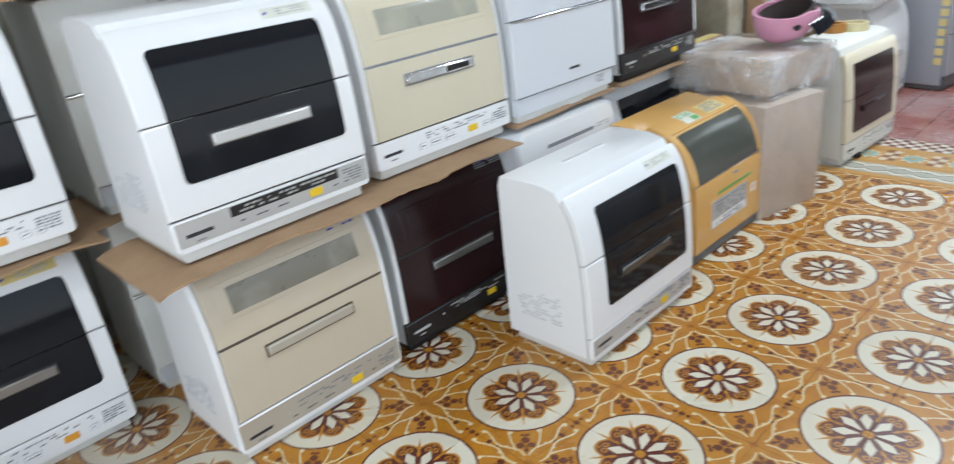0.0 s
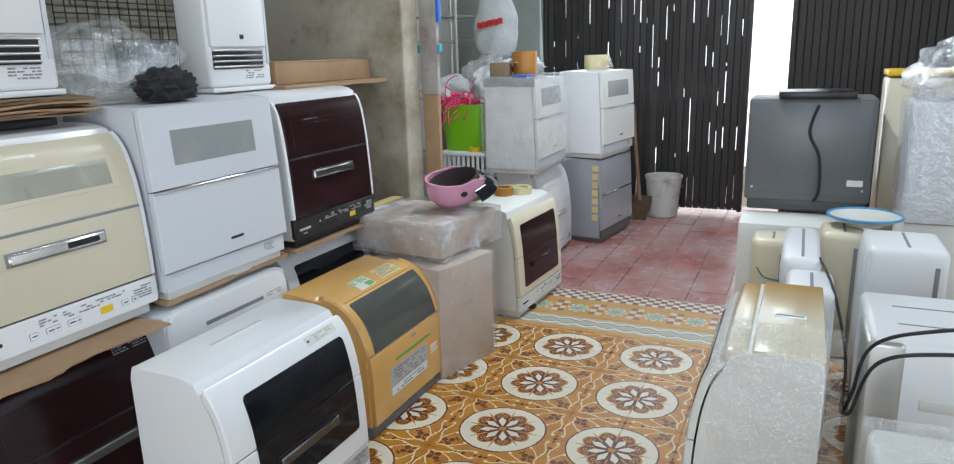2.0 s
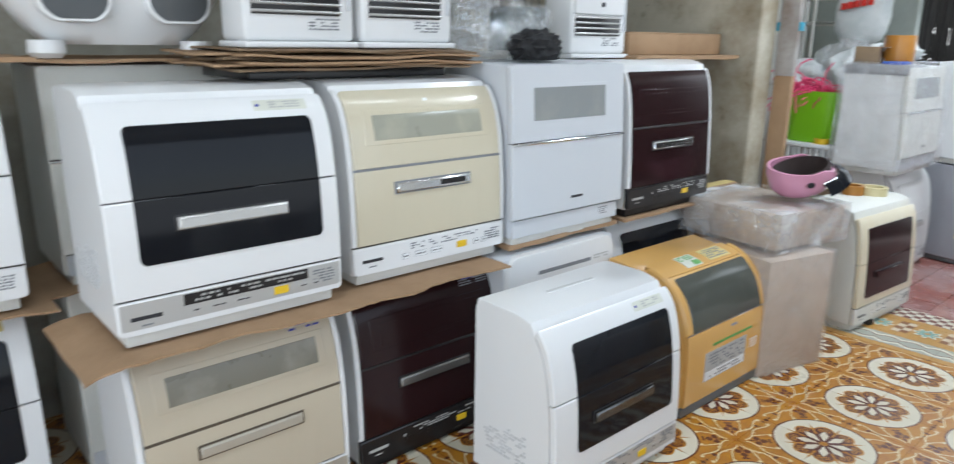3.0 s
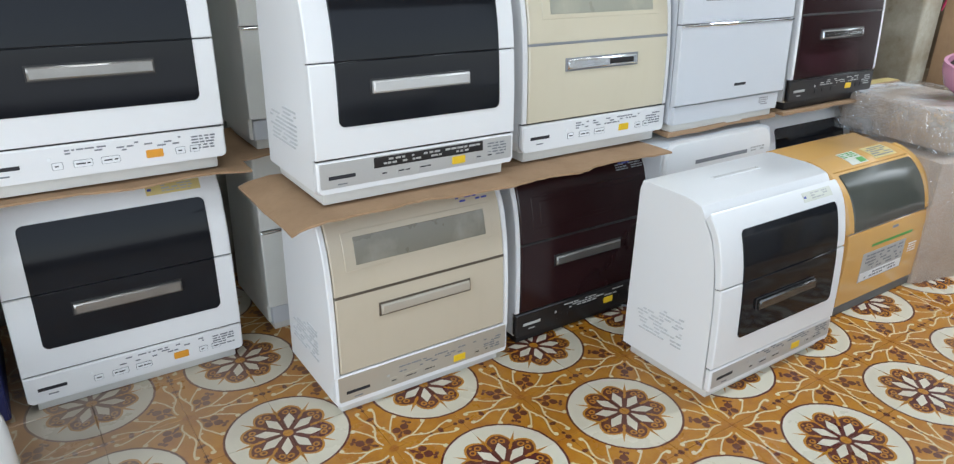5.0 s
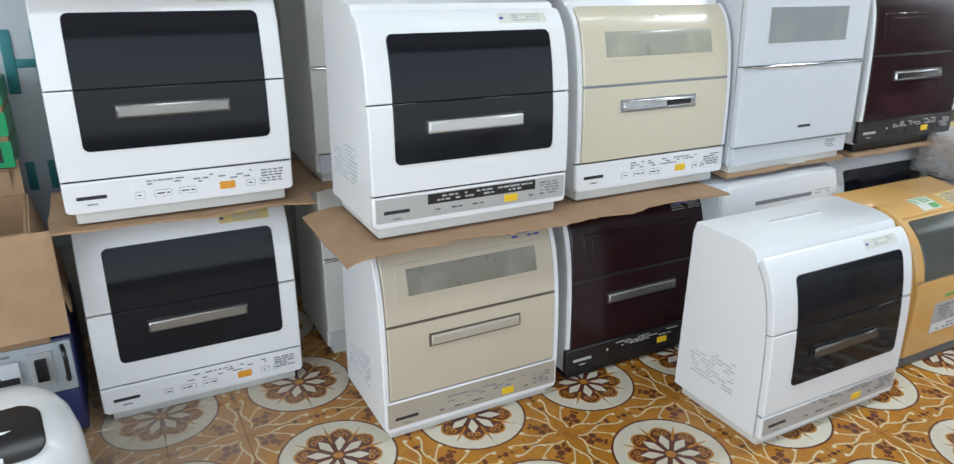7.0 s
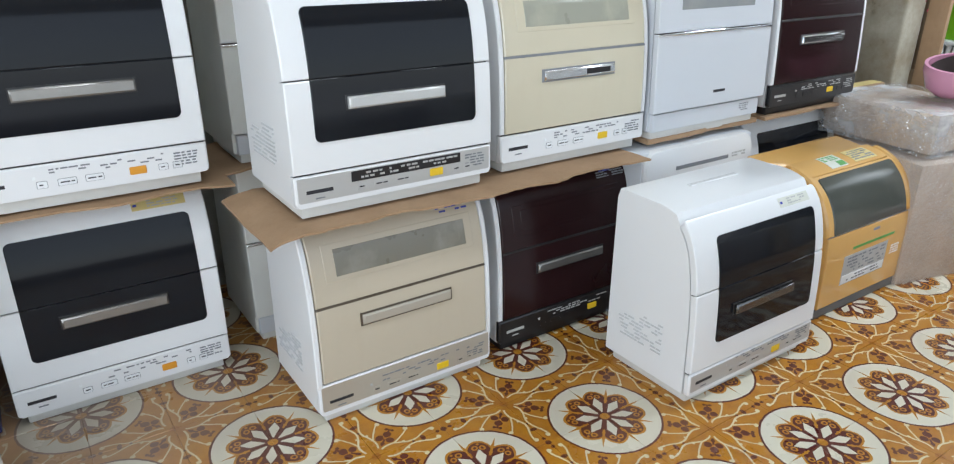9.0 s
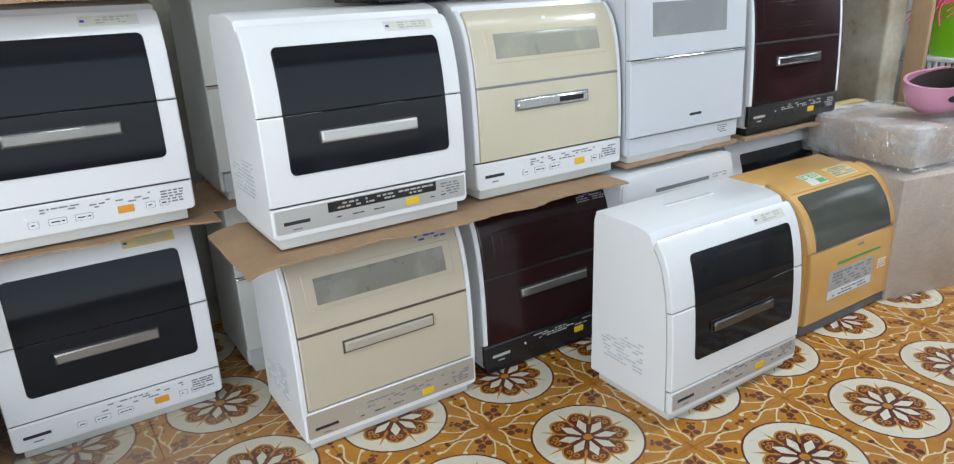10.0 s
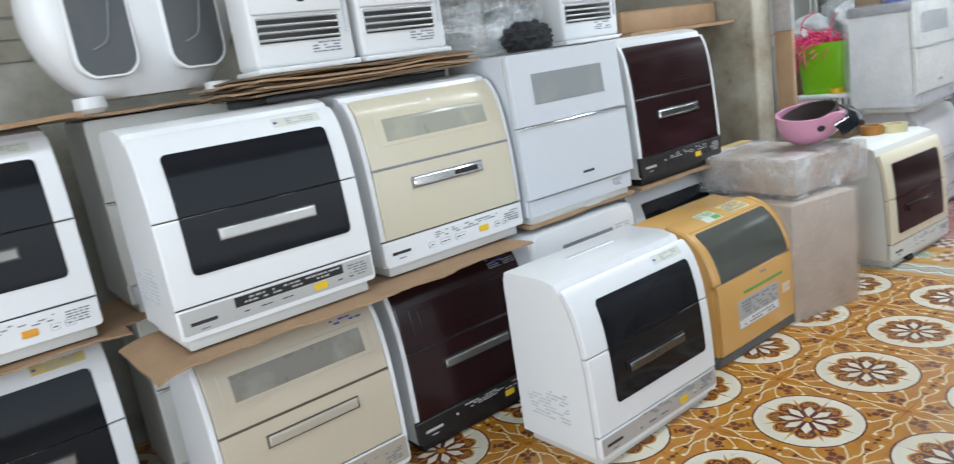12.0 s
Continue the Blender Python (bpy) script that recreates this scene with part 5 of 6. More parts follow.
t = thing("wrapped_dishwasher", pose(2.75, -2.36, 0.0), "tall pale film-wrapped appliance stack in opposite row", "appliance")
part("lower_body", boxed(-0.17, 0.17, -0.28, 0.22, 0, 0.55, 0.015), WHITE_OLD, t)
part("upper_body", boxed(-0.2, 0.17, -0.28, 0.22, 0.555, 1.07, 0.015), WHITE_COOL, t)
part("wrapping", crumpled_box(bmesh.new(), -0.212, 0.182, -0.292, 0.235, 0.56, 1.085, 10, 0.008, 30), FILM, t, smooth=60)
t = thing("cream_appliance", pose(3.32, -2.2, 0.0), "cream upright appliance with yellow tray on top", "appliance")
part("lower_body", boxed(-0.15, 0.15, -0.25, 0.12, 0, 1.15, 0.02), CREAM_OLD, t)
part("tray", boxed(-0.15, 0.15, -0.25, 0.12, 1.155, 1.185, 0.006), KEY_YELLOW, t, "yellow tray")
t = thing("plastic_bag", pose(2.72, -2.36, 1.075), "clear plastic bag with blue print on wrapped appliance", "bag")
ob = lump("bag_body", pose(0, 0, 0), (0.16, 0.2, 0.15), 17, FILM_THICK, "", "bag", 0.35, 2.2, fine=0.12)
ob.parent = t
del ob["category"]


def slim_unit(m, w, d, h, label, material, logo=True):
    """An upright indoor air unit standing on its end."""
    t = thing("air_unit", m, label, "air unit", "upright air units")
    part("body", boxed(-d / 2, d / 2, -w / 2, w / 2, 0, h, 0.03, 4), material, t)
    part("grille", boxed(-d / 2 - 0.003, -d / 2 + 0.02, -w / 2 + 0.03, -w / 2 + 0.045, 0.05, h - 0.06, 0.002), INK_SOFT, t)
    part("top_slot", boxed(-d / 2 + 0.03, d / 2 - 0.05, -0.01, 0.0, h - 0.002, h + 0.001), INK_SOFT, t)
    part("side_panel", boxed(-d / 2 + 0.015, d / 2 - 0.03, w / 2 - 0.006, w / 2 + 0.002, 0.02, h - 0.04, 0.003), WHITE_COOL, t, "greyish side panel")
    if w > 0.19:
        f = Front([(0, 0), (0, h / 2), (0, h)])
        bm = f.plate(h - 0.27, h - 0.21, -0.07, 0.06, -0.004, 0.002, 0.0015, rb=0.02, rt=0.02)
        bmesh.ops.rotate(bm, verts=bm.verts, matrix=Matrix.Rotation(radians(-90), 3, "Z"))
        bmesh.ops.translate(bm, verts=bm.verts, vec=(-d / 2 - 0.001, 0, 0))
        part("grip_recess", bm, WHITE_COOL, t)
    if logo:
        bm = bmesh.new()
        tube(bm, spline([(-d / 2 - 0.002, 0.05, h - 0.12), (-d / 2 - 0.002, 0.02, h - 0.16), (-d / 2 - 0.002, -0.04, h - 0.17)], 6), 0.003, 6)
        part("swoosh_mark", bm, plain("green_mark", (0.05, 0.25, 0.2), 0.5), t)
    return t


slim_unit(pose(2.20, -1.63, 0.0), 0.16, 0.2, 0.55, "cream upright air unit with green curved mark", CREAM_OLD)
slim_unit(pose(2.38, -1.90, 0.0), 0.17, 0.24, 0.56, "yellowed upright air unit beside others", CREAM_OLD, False)
slim_unit(pose(1.92, -1.74, 0.0), 0.13, 0.5, 0.60, "white slim upright air unit", WHITE, False)
slim_unit(pose(1.53, -1.77, 0.0), 0.15, 0.26, 0.57, "white slim upright air unit with cable", WHITE, False)
slim_unit(pose(1.98, -2.08, 0.0), 0.26, 0.3, 0.62, "white rounded upright air unit, larger", WHITE, False)
slim_unit(pose(1.55, -2.30, 0.0), 0.2, 0.3, 0.60, "pale yellowed upright air unit", CREAM_OLD, False)
t = thing("water_purifier", pose(1.12, -2.07, 0.0), "white appliance with brushed steel side panel", "appliance")
part("body", boxed(-0.19, 0.19, -0.17, 0.17, 0, 0.62, 0.02, 3), WHITE, t)
part("steel_side", boxed(-0.2, 0.0, 0.09, 0.178, 0.0, 0.61, 0.012, 3), STEEL, t, "brushed steel side panel")
for x in (-0.08, 0.06):
    part("lid_seam", boxed(x, x + 0.004, -0.16, 0.1, 0.619, 0.6215), INK_SOFT, t)
part("grip", boxed(-0.193, -0.186, -0.14, 0.05, 0.44, 0.47, 0.003), WHITE_OLD, t)
t = thing("wrapped_appliance", pose(0.42, -2.02, 0.0), "film-covered white box appliance beside the aisle", "appliance")
part("body", boxed(-0.17, 0.17, -0.2, 0.14, 0, 0.55, 0.02, 3), WHITE_OLD, t)
part("wrapping", crumpled_box(bmesh.new(), -0.18, 0.18, -0.21, 0.15, 0.02, 0.565, 10, 0.008, 44), FILM, t, smooth=60)
bm = bmesh.new()
lathe(bm, [(0.07, 0.0), (0.075, 0.008), (0.13, 0.03), (0.145, 0.04), (0.143, 0.044), (0.12, 0.032), (0.06, 0.012)], 36)
t = single("enamel_basin", bm, worn("worn_enamel", (0.6, 0.6, 0.55), (0.4, 0.35, 0.25), 0.35, 0.5), pose(2.42, -1.98, 0.565), "shallow enamel basin with blue rim on air units", "basin")
bm = bmesh.new()
ring = [(2.42 + 0.144 * math.cos(a), -1.98 + 0.144 * math.sin(a), 0.608) for a in (2 * math.pi * k / 40 for k in range(41))]
tube(bm, ring, 0.006, 6)
rim = part("blue_rim", bm, plain("blue_enamel", (0.06, 0.28, 0.5), 0.3), t)
rim.matrix_parent_inverse = t.matrix_world.inverted()

# film over the near end of the opposite row, and loose cords
bm = bmesh.new()
NI, NJ = 56, 40
g = [[None] * (NJ + 1) for _ in range(NI + 1)]
for i in range(NI + 1):
    for j in range(NJ + 1):
        s, y = i / NI, -1.55 - 0.29 * j / NJ
        x, z = (0.93 - 0.175 * min(s / 0.25, 1), 0.612) if s < 0.25 else (0.755 - 0.08 * (s - 0.25), 0.612 - 0.52 * (s - 0.25) / 0.75)
        q = Vector((s * 5, y * 14, 2))
        fold = abs(noise.noise(q)) + 0.55 * abs(noise.noise(q * 2.3)) + 0.3 * abs(noise.noise(q * 4.9))
        dd = 0.006 + 0.03 * fold
        g[i][j] = bm.verts.new((x - (dd if s >= 0.22 else 0), y + 0.01 * noise.noise(q * 1.7), z + (dd if s < 0.28 else 0)))
for i in range(NI):
    for j in range(NJ):
        bm.faces.new((g[i][j], g[i + 1][j], g[i + 1][j + 1], g[i][j + 1]))
single("film_sheet", bm, FILM_BRIGHT, Matrix(), "crumpled shiny clear film draped over a yellowed dishwasher", "film", smooth=60)


def cord(name, pts, rad, material, label):
    bm = bmesh.new()
    tube(bm, spline(pts, 8), rad, 8)
    return single(name, bm, material, Matrix(), label, "cord", "loose cords", smooth=60)


cord("extension_cable", [(1.75, -1.80, 0.585), (1.45, -1.84, 0.56), (1.3, -1.88, 0.40), (1.15, -1.87, 0.30), (0.95, -1.875, 0.45), (0.86, -1.90, 0.62), (0.82, -2.02, 0.69), (0.84, -2.18, 0.70), (0.9, -2.4, 0.66)], 0.0045, RUBBER, "black extension cable looped over an appliance")
cord("extension_cable", [(1.2, -1.87, 0.3), (0.9, -1.87, 0.42), (0.75, -1.90, 0.62), (0.73, -2.02, 0.67), (0.76, -2.2, 0.66), (0.85, -2.45, 0.6)], 0.0045, RUBBER, "black extension cable beside another on an appliance")
cord("grey_hose", [(0.35, -1.86, 0.3), (0.36, -1.87, 0.48), (0.38, -1.92, 0.575), (0.40, -2.05, 0.59), (0.45, -2.25, 0.585)], 0.007, INK_LIGHT, "grey hose over a film-covered appliance")

# ---- left corner: sign, cartons, regulator, cooker ----
sign = thing("sign_board", pose(-1.75, 0.985, 0.35), "white sign board with large teal lettering", "sign")
part("board", boxed(-0.75, 0.85, 0.0, 0.012, 0.0, 1.05, 0.003), SIGN_WHITE, sign)
for x in (-0.30, -0.15, 0.0, 0.15, 0.30, 0.45):
    for dx, w, z0, z1 in ((0.0, 0.03, 0.50, 0.685), (0.08, 0.03, 0.50, 0.685), (0.03, 0.05, 0.575, 0.60)):
        part("letter_bar", boxed(x + dx, x + dx + w, -0.006, 0.002, z0, z1, 0.002), TEAL, sign)
    part("small_letter_bar", boxed(x, x + 0.025, -0.006, 0.002, 0.20, 0.29, 0.002), TEAL, sign)
    part("small_letter_bar", boxed(x + 0.06, x + 0.08, -0.006, 0.002, 0.20, 0.29, 0.002), TEAL, sign)

reg = thing("voltage_regulator", pose(-1.60, 0.40, 0.0), "dark blue voltage regulator with white meter panel", "regulator")
NAVY = worn("navy_paint", (0.02, 0.025, 0.11), (0.05, 0.05, 0.08), 0.4, 0.4)
part("case", boxed(-0.22, 0.22, 0.012, 0.4, 0.012, 0.30, 0.006), NAVY, reg)
fp = part("front_panel", boxed(-0.215, 0.215, 0.0, 0.014, 0.15, 0.295, 0.003), SIGN_WHITE, reg, "white panel with meters")
part("lower_panel", boxed(-0.215, 0.215, 0.002, 0.014, 0.02, 0.148, 0.003), NAVY, reg)
for x in (-0.1, 0.01):
    mt = part("meter", boxed(x, x + 0.085, -0.012, 0.004, 0.2, 0.265, 0.004), KEY_WHITE, fp)
    part("meter_base", boxed(x + 0.004, x + 0.081, -0.014, -0.008, 0.203, 0.222, 0.002), INK, mt)
    bm = bmesh.new()
    tube(bm, [(x + 0.042, -0.0135, 0.222), (x + 0.02, -0.0135, 0.252)], 0.001, 4)
    part("needle", bm, INK, mt)
part("switch_frame", boxed(0.115, 0.17, -0.004, 0.004, 0.175, 0.275, 0.002), INK_LIGHT, fp)
part("switch", boxed(0.128, 0.156, -0.016, 0.0, 0.195, 0.258, 0.003), BLACK_PANEL, fp)
part("panel_print", bars(Front([(0, 0), (0, 0.15), (0, 0.3)]), 0.272, 0.285, -0.15, 0.08, 0.0008, random.Random(4), 1, 0.8), INK_SOFT, fp)
for x in (-0.18, 0.18):
    for y in (0.05, 0.36):
        part("foot", boxed(x - 0.015, x + 0.015, y - 0.015, y + 0.015, 0, 0.014, 0.002), RUBBER, reg)
bm = bmesh.new()
tube(bm, spline([(0.195, -0.004, 0.19), (0.2, -0.03, 0.2), (0.2, -0.03, 0.27), (0.195, -0.004, 0.285)], 5), 0.006, 8)
part("carry_handle", bm, BLACK_PANEL, reg)


def open_carton(m, sx, sy, sz, label):
    """An open box: four walls, a floor and flaps bent outwards."""
    t = thing("open_carton", m, label, "box")
    e = 0.006
    part("bottom", boxed(-sx / 2, sx / 2, -sy / 2, sy / 2, 0, e), CARD, t)
    part("wall_panel", boxed(-sx / 2, sx / 2, -sy / 2, -sy / 2 + e, e, sz), CARD, t)
    part("wall_panel", boxed(-sx / 2, sx / 2, sy / 2 - e, sy / 2, e, sz), CARD, t)
    part("wall_panel", boxed(-sx / 2, -sx / 2 + e, -sy / 2 + e, sy / 2 - e, e, sz), CARD, t)
    part("wall_panel", boxed(sx / 2 - e, sx / 2, -sy / 2 + e, sy / 2 - e, e, sz), CARD, t)
    for kind, ln in (("front", 0.26), ("side", 0.23), ("back", 0.10)):
        if kind == "front":
            bm = boxed(-sx / 2, sx / 2 + 0.05, -ln, 0, -e / 2, e / 2, 0.001, 1)
            bmesh.ops.rotate(bm, verts=bm.verts, matrix=Matrix.Rotation(radians(72), 3, "X"))
            bmesh.ops.translate(bm, verts=bm.verts, vec=(0, -sy / 2 - 0.004, sz))
        elif kind == "side":
            bm = boxed(0, ln, -sy / 2 - 0.01, sy / 2, -e / 2, e / 2, 0.001, 1)
            bmesh.ops.rotate(bm, verts=bm.verts, matrix=Matrix.Rotation(radians(76), 3, "Y"))
            bmesh.ops.translate(bm, verts=bm.verts, vec=(sx / 2 + 0.004, 0, sz))
        else:
            bm = boxed(-sx / 2, sx / 2, 0, ln, -e / 2, e / 2, 0.001, 1)
            bmesh.ops.rotate(bm, verts=bm.verts, matrix=Matrix.Rotation(radians(75), 3, "X"))
            bmesh.ops.translate(bm, verts=bm.verts, vec=(0, sy / 2, sz))
        part("flap", bm, CARD, t)
    return t


open_carton(pose(-1.645, 0.56, 0.303, 0, 0, 3), 0.42, 0.36, 0.30, "open brown cardboard box with bent flaps, half empty")
t = thing("small_device", pose(-1.60, 0.50, 0.40, 12, 0, 12), "small white printed device inside the open box", "device")
part("case", boxed(-0.1, 0.1, -0.06, 0.06, 0, 0.05, 0.008), KEY_WHITE, t)
part("red_print", boxed(0.03, 0.08, -0.02, 0.0, 0.05, 0.0508), RED_INK, t)
part("dark_print", boxed(-0.08, -0.02, -0.04, -0.02, 0.05, 0.0508), INK, t)
lump("folded_paper", pose(-1.64, 0.55, 0.311), (0.18, 0.14, 0.055), 29, CARD_PALE, "crumpled packing paper in the open box", "paper", 0.2, 3.0, fine=0.1)
lump("stuffed_bag", pose(-1.745, 0.47, 0.40), (0.08, 0.06, 0.13), 31, BAG_WHITE, "white plastic bag stuffed in the open box", "bag", 0.2, 2.4, fine=0.1)
cord("thin_cord", [(-1.76, 0.62, 0.42), (-1.68, 0.66, 0.46), (-1.58, 0.62, 0.47), (-1.50, 0.58, 0.40)], 0.003, RUBBER, "thin black cord in the open box")
carton("carton", pose(-1.72, 0.85, 0.0), 0.5, 0.2, 0.68, "tall brown carton standing against the sign board")
TAPE_GREEN = plain("green_tape", (0.01, 0.32, 0.12), 0.3)
t = carton("taped_carton", pose(-1.685, 0.85, 0.682), 0.46, 0.2, 0.235, "brown carton wrapped in green printed tape", tape=False)
for z0, z1 in ((0.0, 0.075), (0.088, 0.155), (0.172, 0.233)):
    tp = part("green_tape", boxed(-0.233, 0.233, -0.103, 0.103, z0 + 0.002, z1, 0.001, 1), TAPE_GREEN, t, "green packing tape with black print")
    bm = bmesh.new()
    rr = random.Random(int(z0 * 900))
    x = -0.22
    while x < 0.2:
        w = rr.uniform(0.012, 0.03)
        box(bm, x, x + w, -0.1042, -0.102, z0 + 0.018, z1 - 0.016)
        x += w + rr.uniform(0.015, 0.04)
    part("black_print", bm, INK, tp, smooth=0)

cooker = thing("rice_cooker", pose(-1.545, 0.09, 0.0, 0, 0, 6) @ Matrix.Diagonal((1.04, 1, 0.77, 1)), "white rounded rice cooker with dark lid window", "cooker")
bm = bmesh.new()
rows = []
for z, g, back in ((0.0, 0.86, 0), (0.02, 0.92, 0), (0.12, 1.0, 0), (0.24, 0.98, 0.004), (0.31, 0.9, 0.012), (0.355, 0.78, 0.02), (0.378, 0.62, 0.025), (0.385, 0.4, 0.028)):
    rows.append([bm.verts.new((0.17 * g * math.copysign(abs(math.cos(a)) ** 0.7, math.cos(a)), 0.16 * g * math.copysign(abs(math.sin(a)) ** 0.7, math.sin(a)) + back, z)) for a in (2 * math.pi * j / 40 for j in range(40))])
for a, b in zip(rows, rows[1:]):
    for j in range(40):
        bm.faces.new((a[j], a[(j + 1) % 40], b[(j + 1) % 40], b[j]))
bm.faces.new(rows[0][::-1])
bm.faces.new(rows[-1])
part("body", bm, worn("glossy_white_plastic", (0.78, 0.79, 0.79), (0.6, 0.58, 0.55), 0.25, 0.2, coat=0.4), cooker, smooth=60)
lidf = Front([(-0.138, 0.30), (-0.118, 0.335), (-0.085, 0.365), (-0.03, 0.384), (0.04, 0.389), (0.1, 0.388)])
lid = part("lid_window", lidf.plate(0.022, 0.18, -0.098, 0.098, -0.01, 0.006, 0.004, rb=0.04, rt=0.05), BLACK_PANEL, cooker, "dark translucent lid window")
part("lid_mark", lidf.plate(0.03, 0.042, -0.02, 0.02, 0.005, 0.0075, 0.0004), KEY_WHITE, lid)
ff = Front([(-0.166, 0.0), (-0.167, 0.1), (-0.165, 0.2), (-0.158, 0.26), (-0.146, 0.3)])
part("latch", ff.plate(0.235, 0.285, -0.06, 0.06, -0.006, 0.008, 0.003, slope=0.0), SILVER, cooker, "silver latch plate")
part("latch_recess", ff.plate(0.245, 0.28, -0.035, 0.035, 0.006, 0.0095, 0.002), BLACK_PANEL, cooker)
for rad, mt, off in ((0.06, RUBBER, 0.012), (0.05, SILVER, 0.02), (0.03, KEY_WHITE, 0.026)):
    bm = bmesh.new()
    lathe(bm, [(rad, 0.0), (rad, off * 0.7), (rad * 0.93, off)], 32)
    bmesh.ops.rotate(bm, verts=bm.verts, matrix=Matrix.Rotation(radians(90), 3, "X"))
    bmesh.ops.translate(bm, verts=bm.verts, vec=(0, -0.162, 0.155))
    part("dial_ring", bm, mt, cooker)
part("pen_mark", ff.plate(0.26, 0.27, 0.075, 0.105, 0.0, 0.003, 0.0004), INK_BLUE, cooker)
part("pen_mark", ff.plate(0.25, 0.26, -0.11, -0.09, 0.0, 0.003, 0.0004), INK_BLUE, cooker)

# ---- wall dressing behind the top row ----
mesh_panel = thing("wire_mesh_panel", pose(1.60, 0.955, 1.25), "dark rusty wire mesh panel against the white bricks", "mesh panel")
bm = bmesh.new()
tube(bm, [(0, 0, 0), (0, 0, 0.85)], 0.003, 5)
vw = mesh_of("wire", bm, IRON)
bm = bmesh.new()
tube(bm, [(-0.6, 0.006, 0), (0.6, 0.006, 0)], 0.003, 5)
hwire = mesh_of("wire", bm, IRON)
for k in range(25):
    ob = new("wire", vw)
    ob.parent, ob.location = mesh_panel, (-0.6 + k * 0.05, 0, 0)
for k in range(17):
    ob = new("wire", hwire)
    ob.parent, ob.location = mesh_panel, (0, 0, 0.02 + k * 0.05)
cord("wall_cable", [(2.232, 0.75, 1.75), (2.23, 0.62, 1.67), (2.23, 0.5, 1.66), (2.23, 0.38, 1.72), (2.23, 0.3, 1.9)], 0.004, RUBBER, "thin black cable hanging on the pier")

# battens of the assumed ceiling tubes, the added third one too
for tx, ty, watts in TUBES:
    t = thing("tube_lamp", pose(tx, ty, 2.87), "unseen white fluorescent tube batten assumed on the ceiling", "lamp", "ceiling tube lamps")
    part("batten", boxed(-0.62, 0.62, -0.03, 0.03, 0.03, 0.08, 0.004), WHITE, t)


# small things on the floor and on the far machines
def plug(m, label, material):
    t = thing("power_plug", m, label, "plug", "loose plugs")
    part("plug_body", boxed(-0.018, 0.018, -0.014, 0.014, 0.0, 0.028, 0.007, 3), material, t)
    for y in (-0.006, 0.006):
        part("pin", boxed(0.016, 0.034, y - 0.001, y + 0.001, 0.01, 0.018), STEEL, t)
    bm = bmesh.new()
    tube(bm, spline([(-0.016, 0, 0.014), (-0.05, 0.01, 0.008), (-0.08, 0.05, 0.006), (-0.05, 0.12, 0.006)], 6), 0.004, 6)
    part("lead", bm, material, t)
    return t


plug(pose(0.545, 0.03, 0.0, 0, 0, 60), "grey power plug on the tiles by a brown machine", INK_SOFT)
plug(pose(0.56, 0.06, 0.026, 0, 0, 20), "grey power plug lying on another plug", INK_SOFT)
plug(pose(2.42, -0.475, 0.0, 0, 0, -20), "black power plug on the tiles under a cream machine", RUBBER)
lump("paper_heap", pose(3.42, -0.06, 1.173), (0.2, 0.1, 0.07), 23, BAG_WHITE, "heap of crumpled white paper and film", "paper", 0.3, 3.0, fine=0.15)

# ---- floor tiles, last ----
rng = random.Random(77)


def tile_mesh(name, sx, sy, material, h=0.011):
    bm = boxed(-sx / 2, sx / 2, -sy / 2, sy / 2, -h, 0, 0.0007, 1)
    return mesh_of(name, bm, material, 0)


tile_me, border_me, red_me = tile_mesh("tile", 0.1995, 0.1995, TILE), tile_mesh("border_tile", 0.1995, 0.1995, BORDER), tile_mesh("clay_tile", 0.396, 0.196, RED)
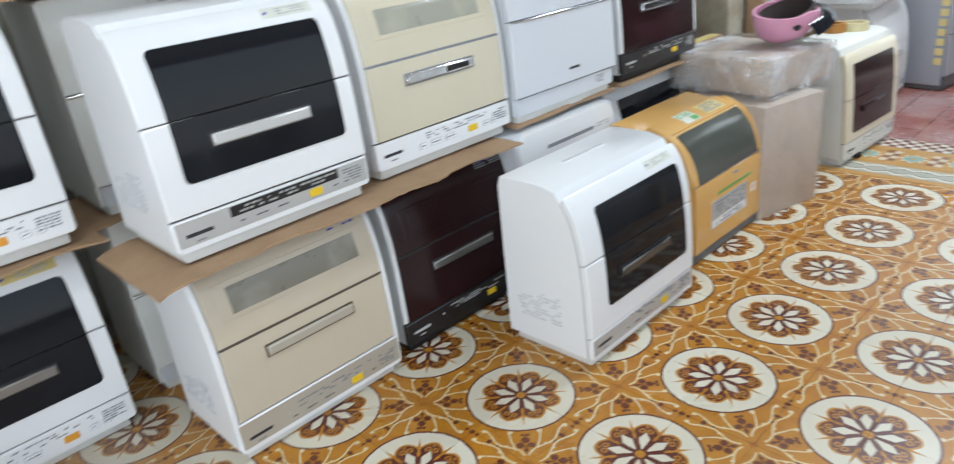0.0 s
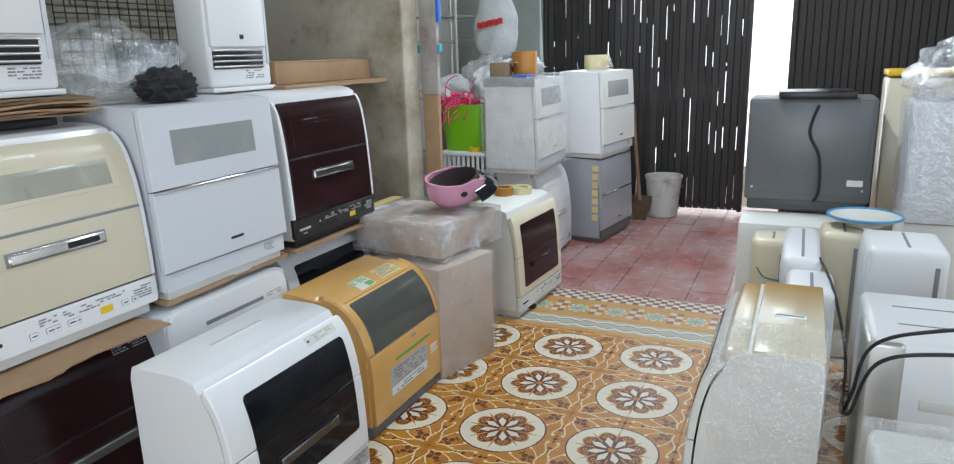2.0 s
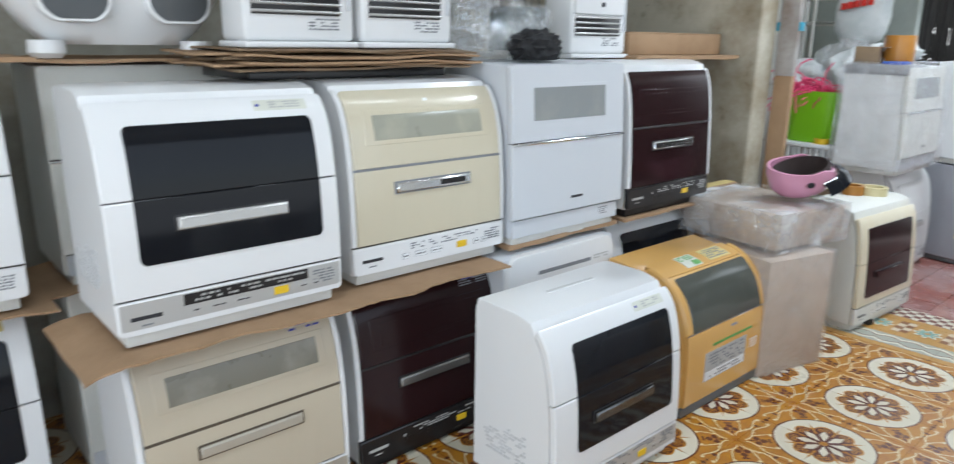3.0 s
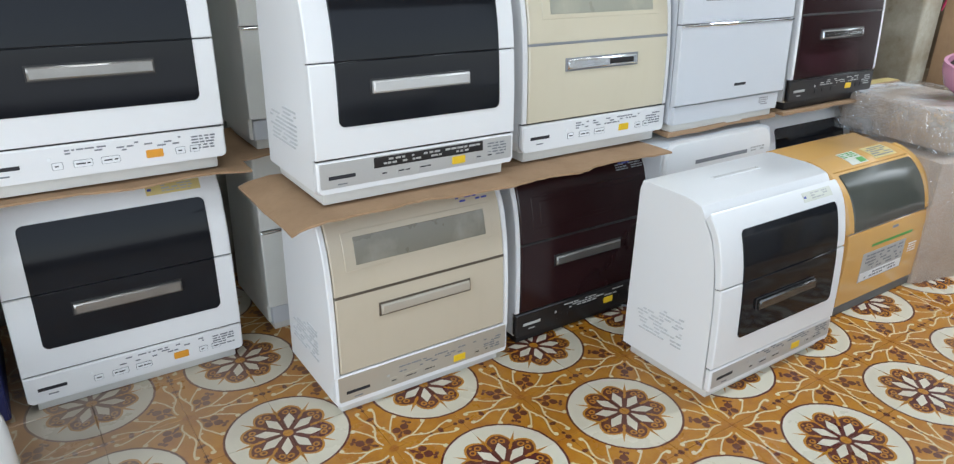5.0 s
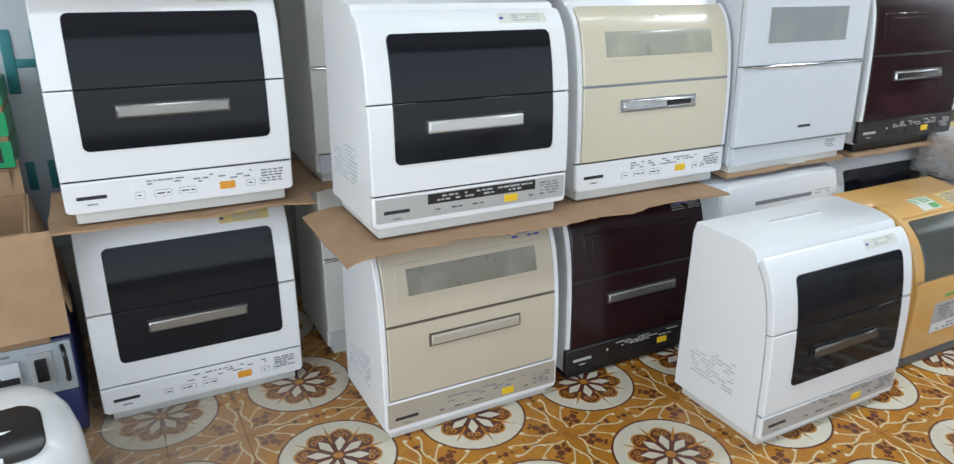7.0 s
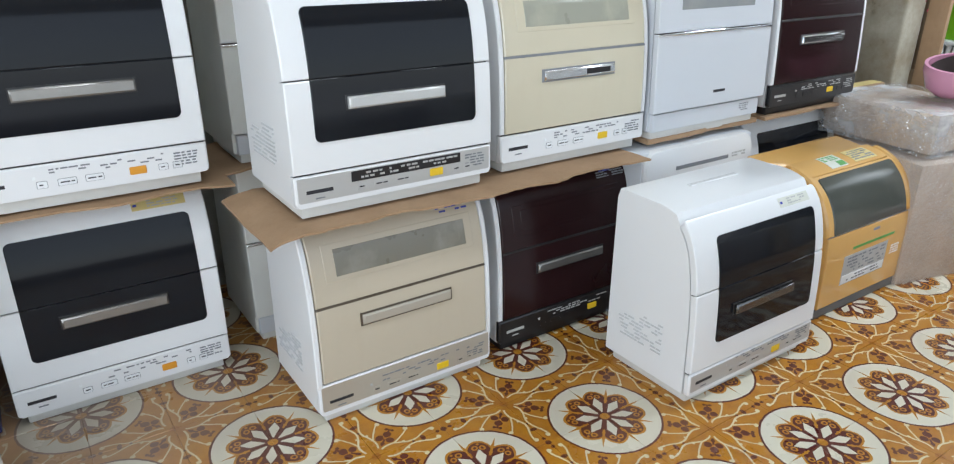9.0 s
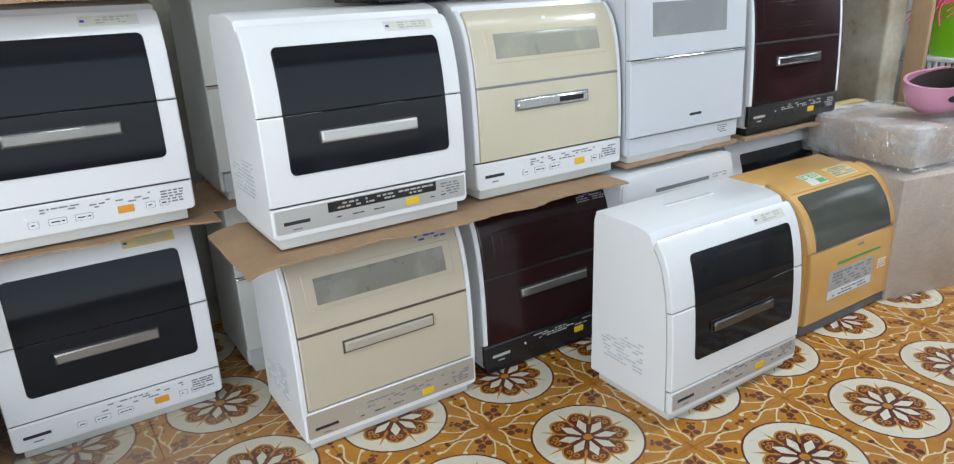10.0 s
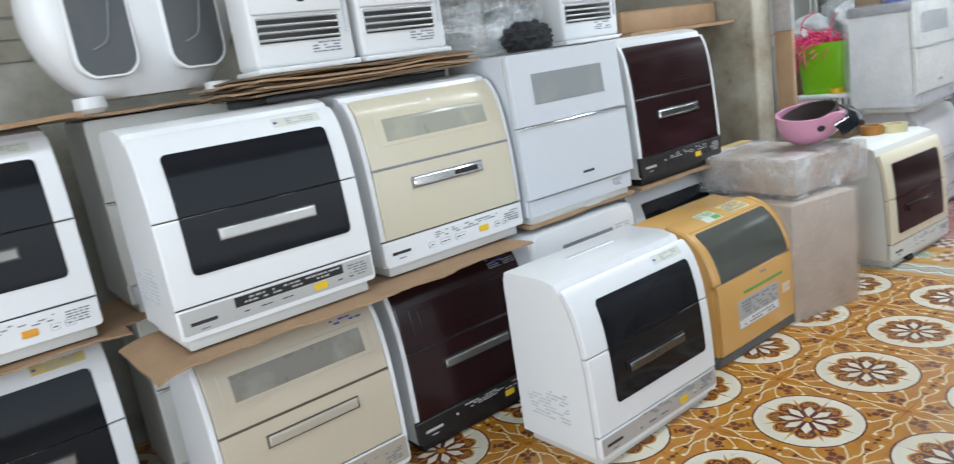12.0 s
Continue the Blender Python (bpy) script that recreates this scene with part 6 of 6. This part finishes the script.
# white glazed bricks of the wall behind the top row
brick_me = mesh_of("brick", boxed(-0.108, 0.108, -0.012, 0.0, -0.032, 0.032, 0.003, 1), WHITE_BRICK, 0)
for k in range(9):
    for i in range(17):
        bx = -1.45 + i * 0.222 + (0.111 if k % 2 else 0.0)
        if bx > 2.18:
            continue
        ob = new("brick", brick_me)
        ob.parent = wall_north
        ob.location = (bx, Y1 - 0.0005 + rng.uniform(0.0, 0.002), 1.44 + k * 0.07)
half_me = tile_mesh("half_clay_tile", 0.196, 0.196, RED)
rest, placed = [], 0
for i in range(-18, 11):
    for j in range(-18, 5):
        x, y = i * 0.2 + 0.1, j * 0.2 + 0.1
        near = -1.5 < x < 2.2 and -1.5 < y < 0.2
        if near and placed < 300:
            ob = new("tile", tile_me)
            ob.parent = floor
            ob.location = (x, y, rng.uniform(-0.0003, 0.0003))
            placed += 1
        else:
            rest.append((x, y))


def joined_tiles(name, spots, sx, sy, material):
    vs, fs = [], []
    for x, y in spots:
        z = rng.uniform(-0.0008, 0.0004)
        b = len(vs)
        for zz, e in ((-0.011, 0), (z - 0.001, 0), (z, 0.0012)):
            vs += [(x - sx / 2 + e, y - sy / 2 + e, zz), (x + sx / 2 - e, y - sy / 2 + e, zz), (x + sx / 2 - e, y + sy / 2 - e, zz), (x - sx / 2 + e, y + sy / 2 - e, zz)]
        for r in (0, 4):
            for k in range(4):
                fs.append((b + r + k, b + r + (k + 1) % 4, b + r + 4 + (k + 1) % 4, b + r + 4 + k))
        fs.append((b + 8, b + 9, b + 10, b + 11))
    me = bpy.data.meshes.new(name)
    me.from_pydata(vs, [], fs)
    me.materials.append(material)
    ob = new(name, me)
    ob.parent = floor
    return tagged(ob, kind="stuff")


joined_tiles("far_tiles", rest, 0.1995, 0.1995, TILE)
for i in range(3):
    for j in range(-18, 5):
        ob = new("border_tile", border_me)
        ob.parent = floor
        ob.location = (2.3 + i * 0.2, j * 0.2 + 0.1, rng.uniform(-0.0006, 0.0006))
n = 0
spots = []
for j in range(-18, 5):
    for i in range(7):
        x = 3.0 + i * 0.4 + (0.2 if j % 2 else 0.0)
        if x > 5.6:
            continue
        if j % 2 and i == 0:
            ob = new("clay_tile", half_me)
            ob.parent = floor
            ob.location = (2.9, j * 0.2 + 0.1, -0.004)
        if -1.9 < j * 0.2 < 0.3:
            ob = new("clay_tile", red_me)
            ob.parent = floor
            ob.location = (x, j * 0.2 + 0.1, -0.004 + rng.uniform(-0.0015, 0.001))
        else:
            spots.append((x, j * 0.2 + 0.1))
joined_tiles("far_clay_tiles", spots, 0.396, 0.196, RED)
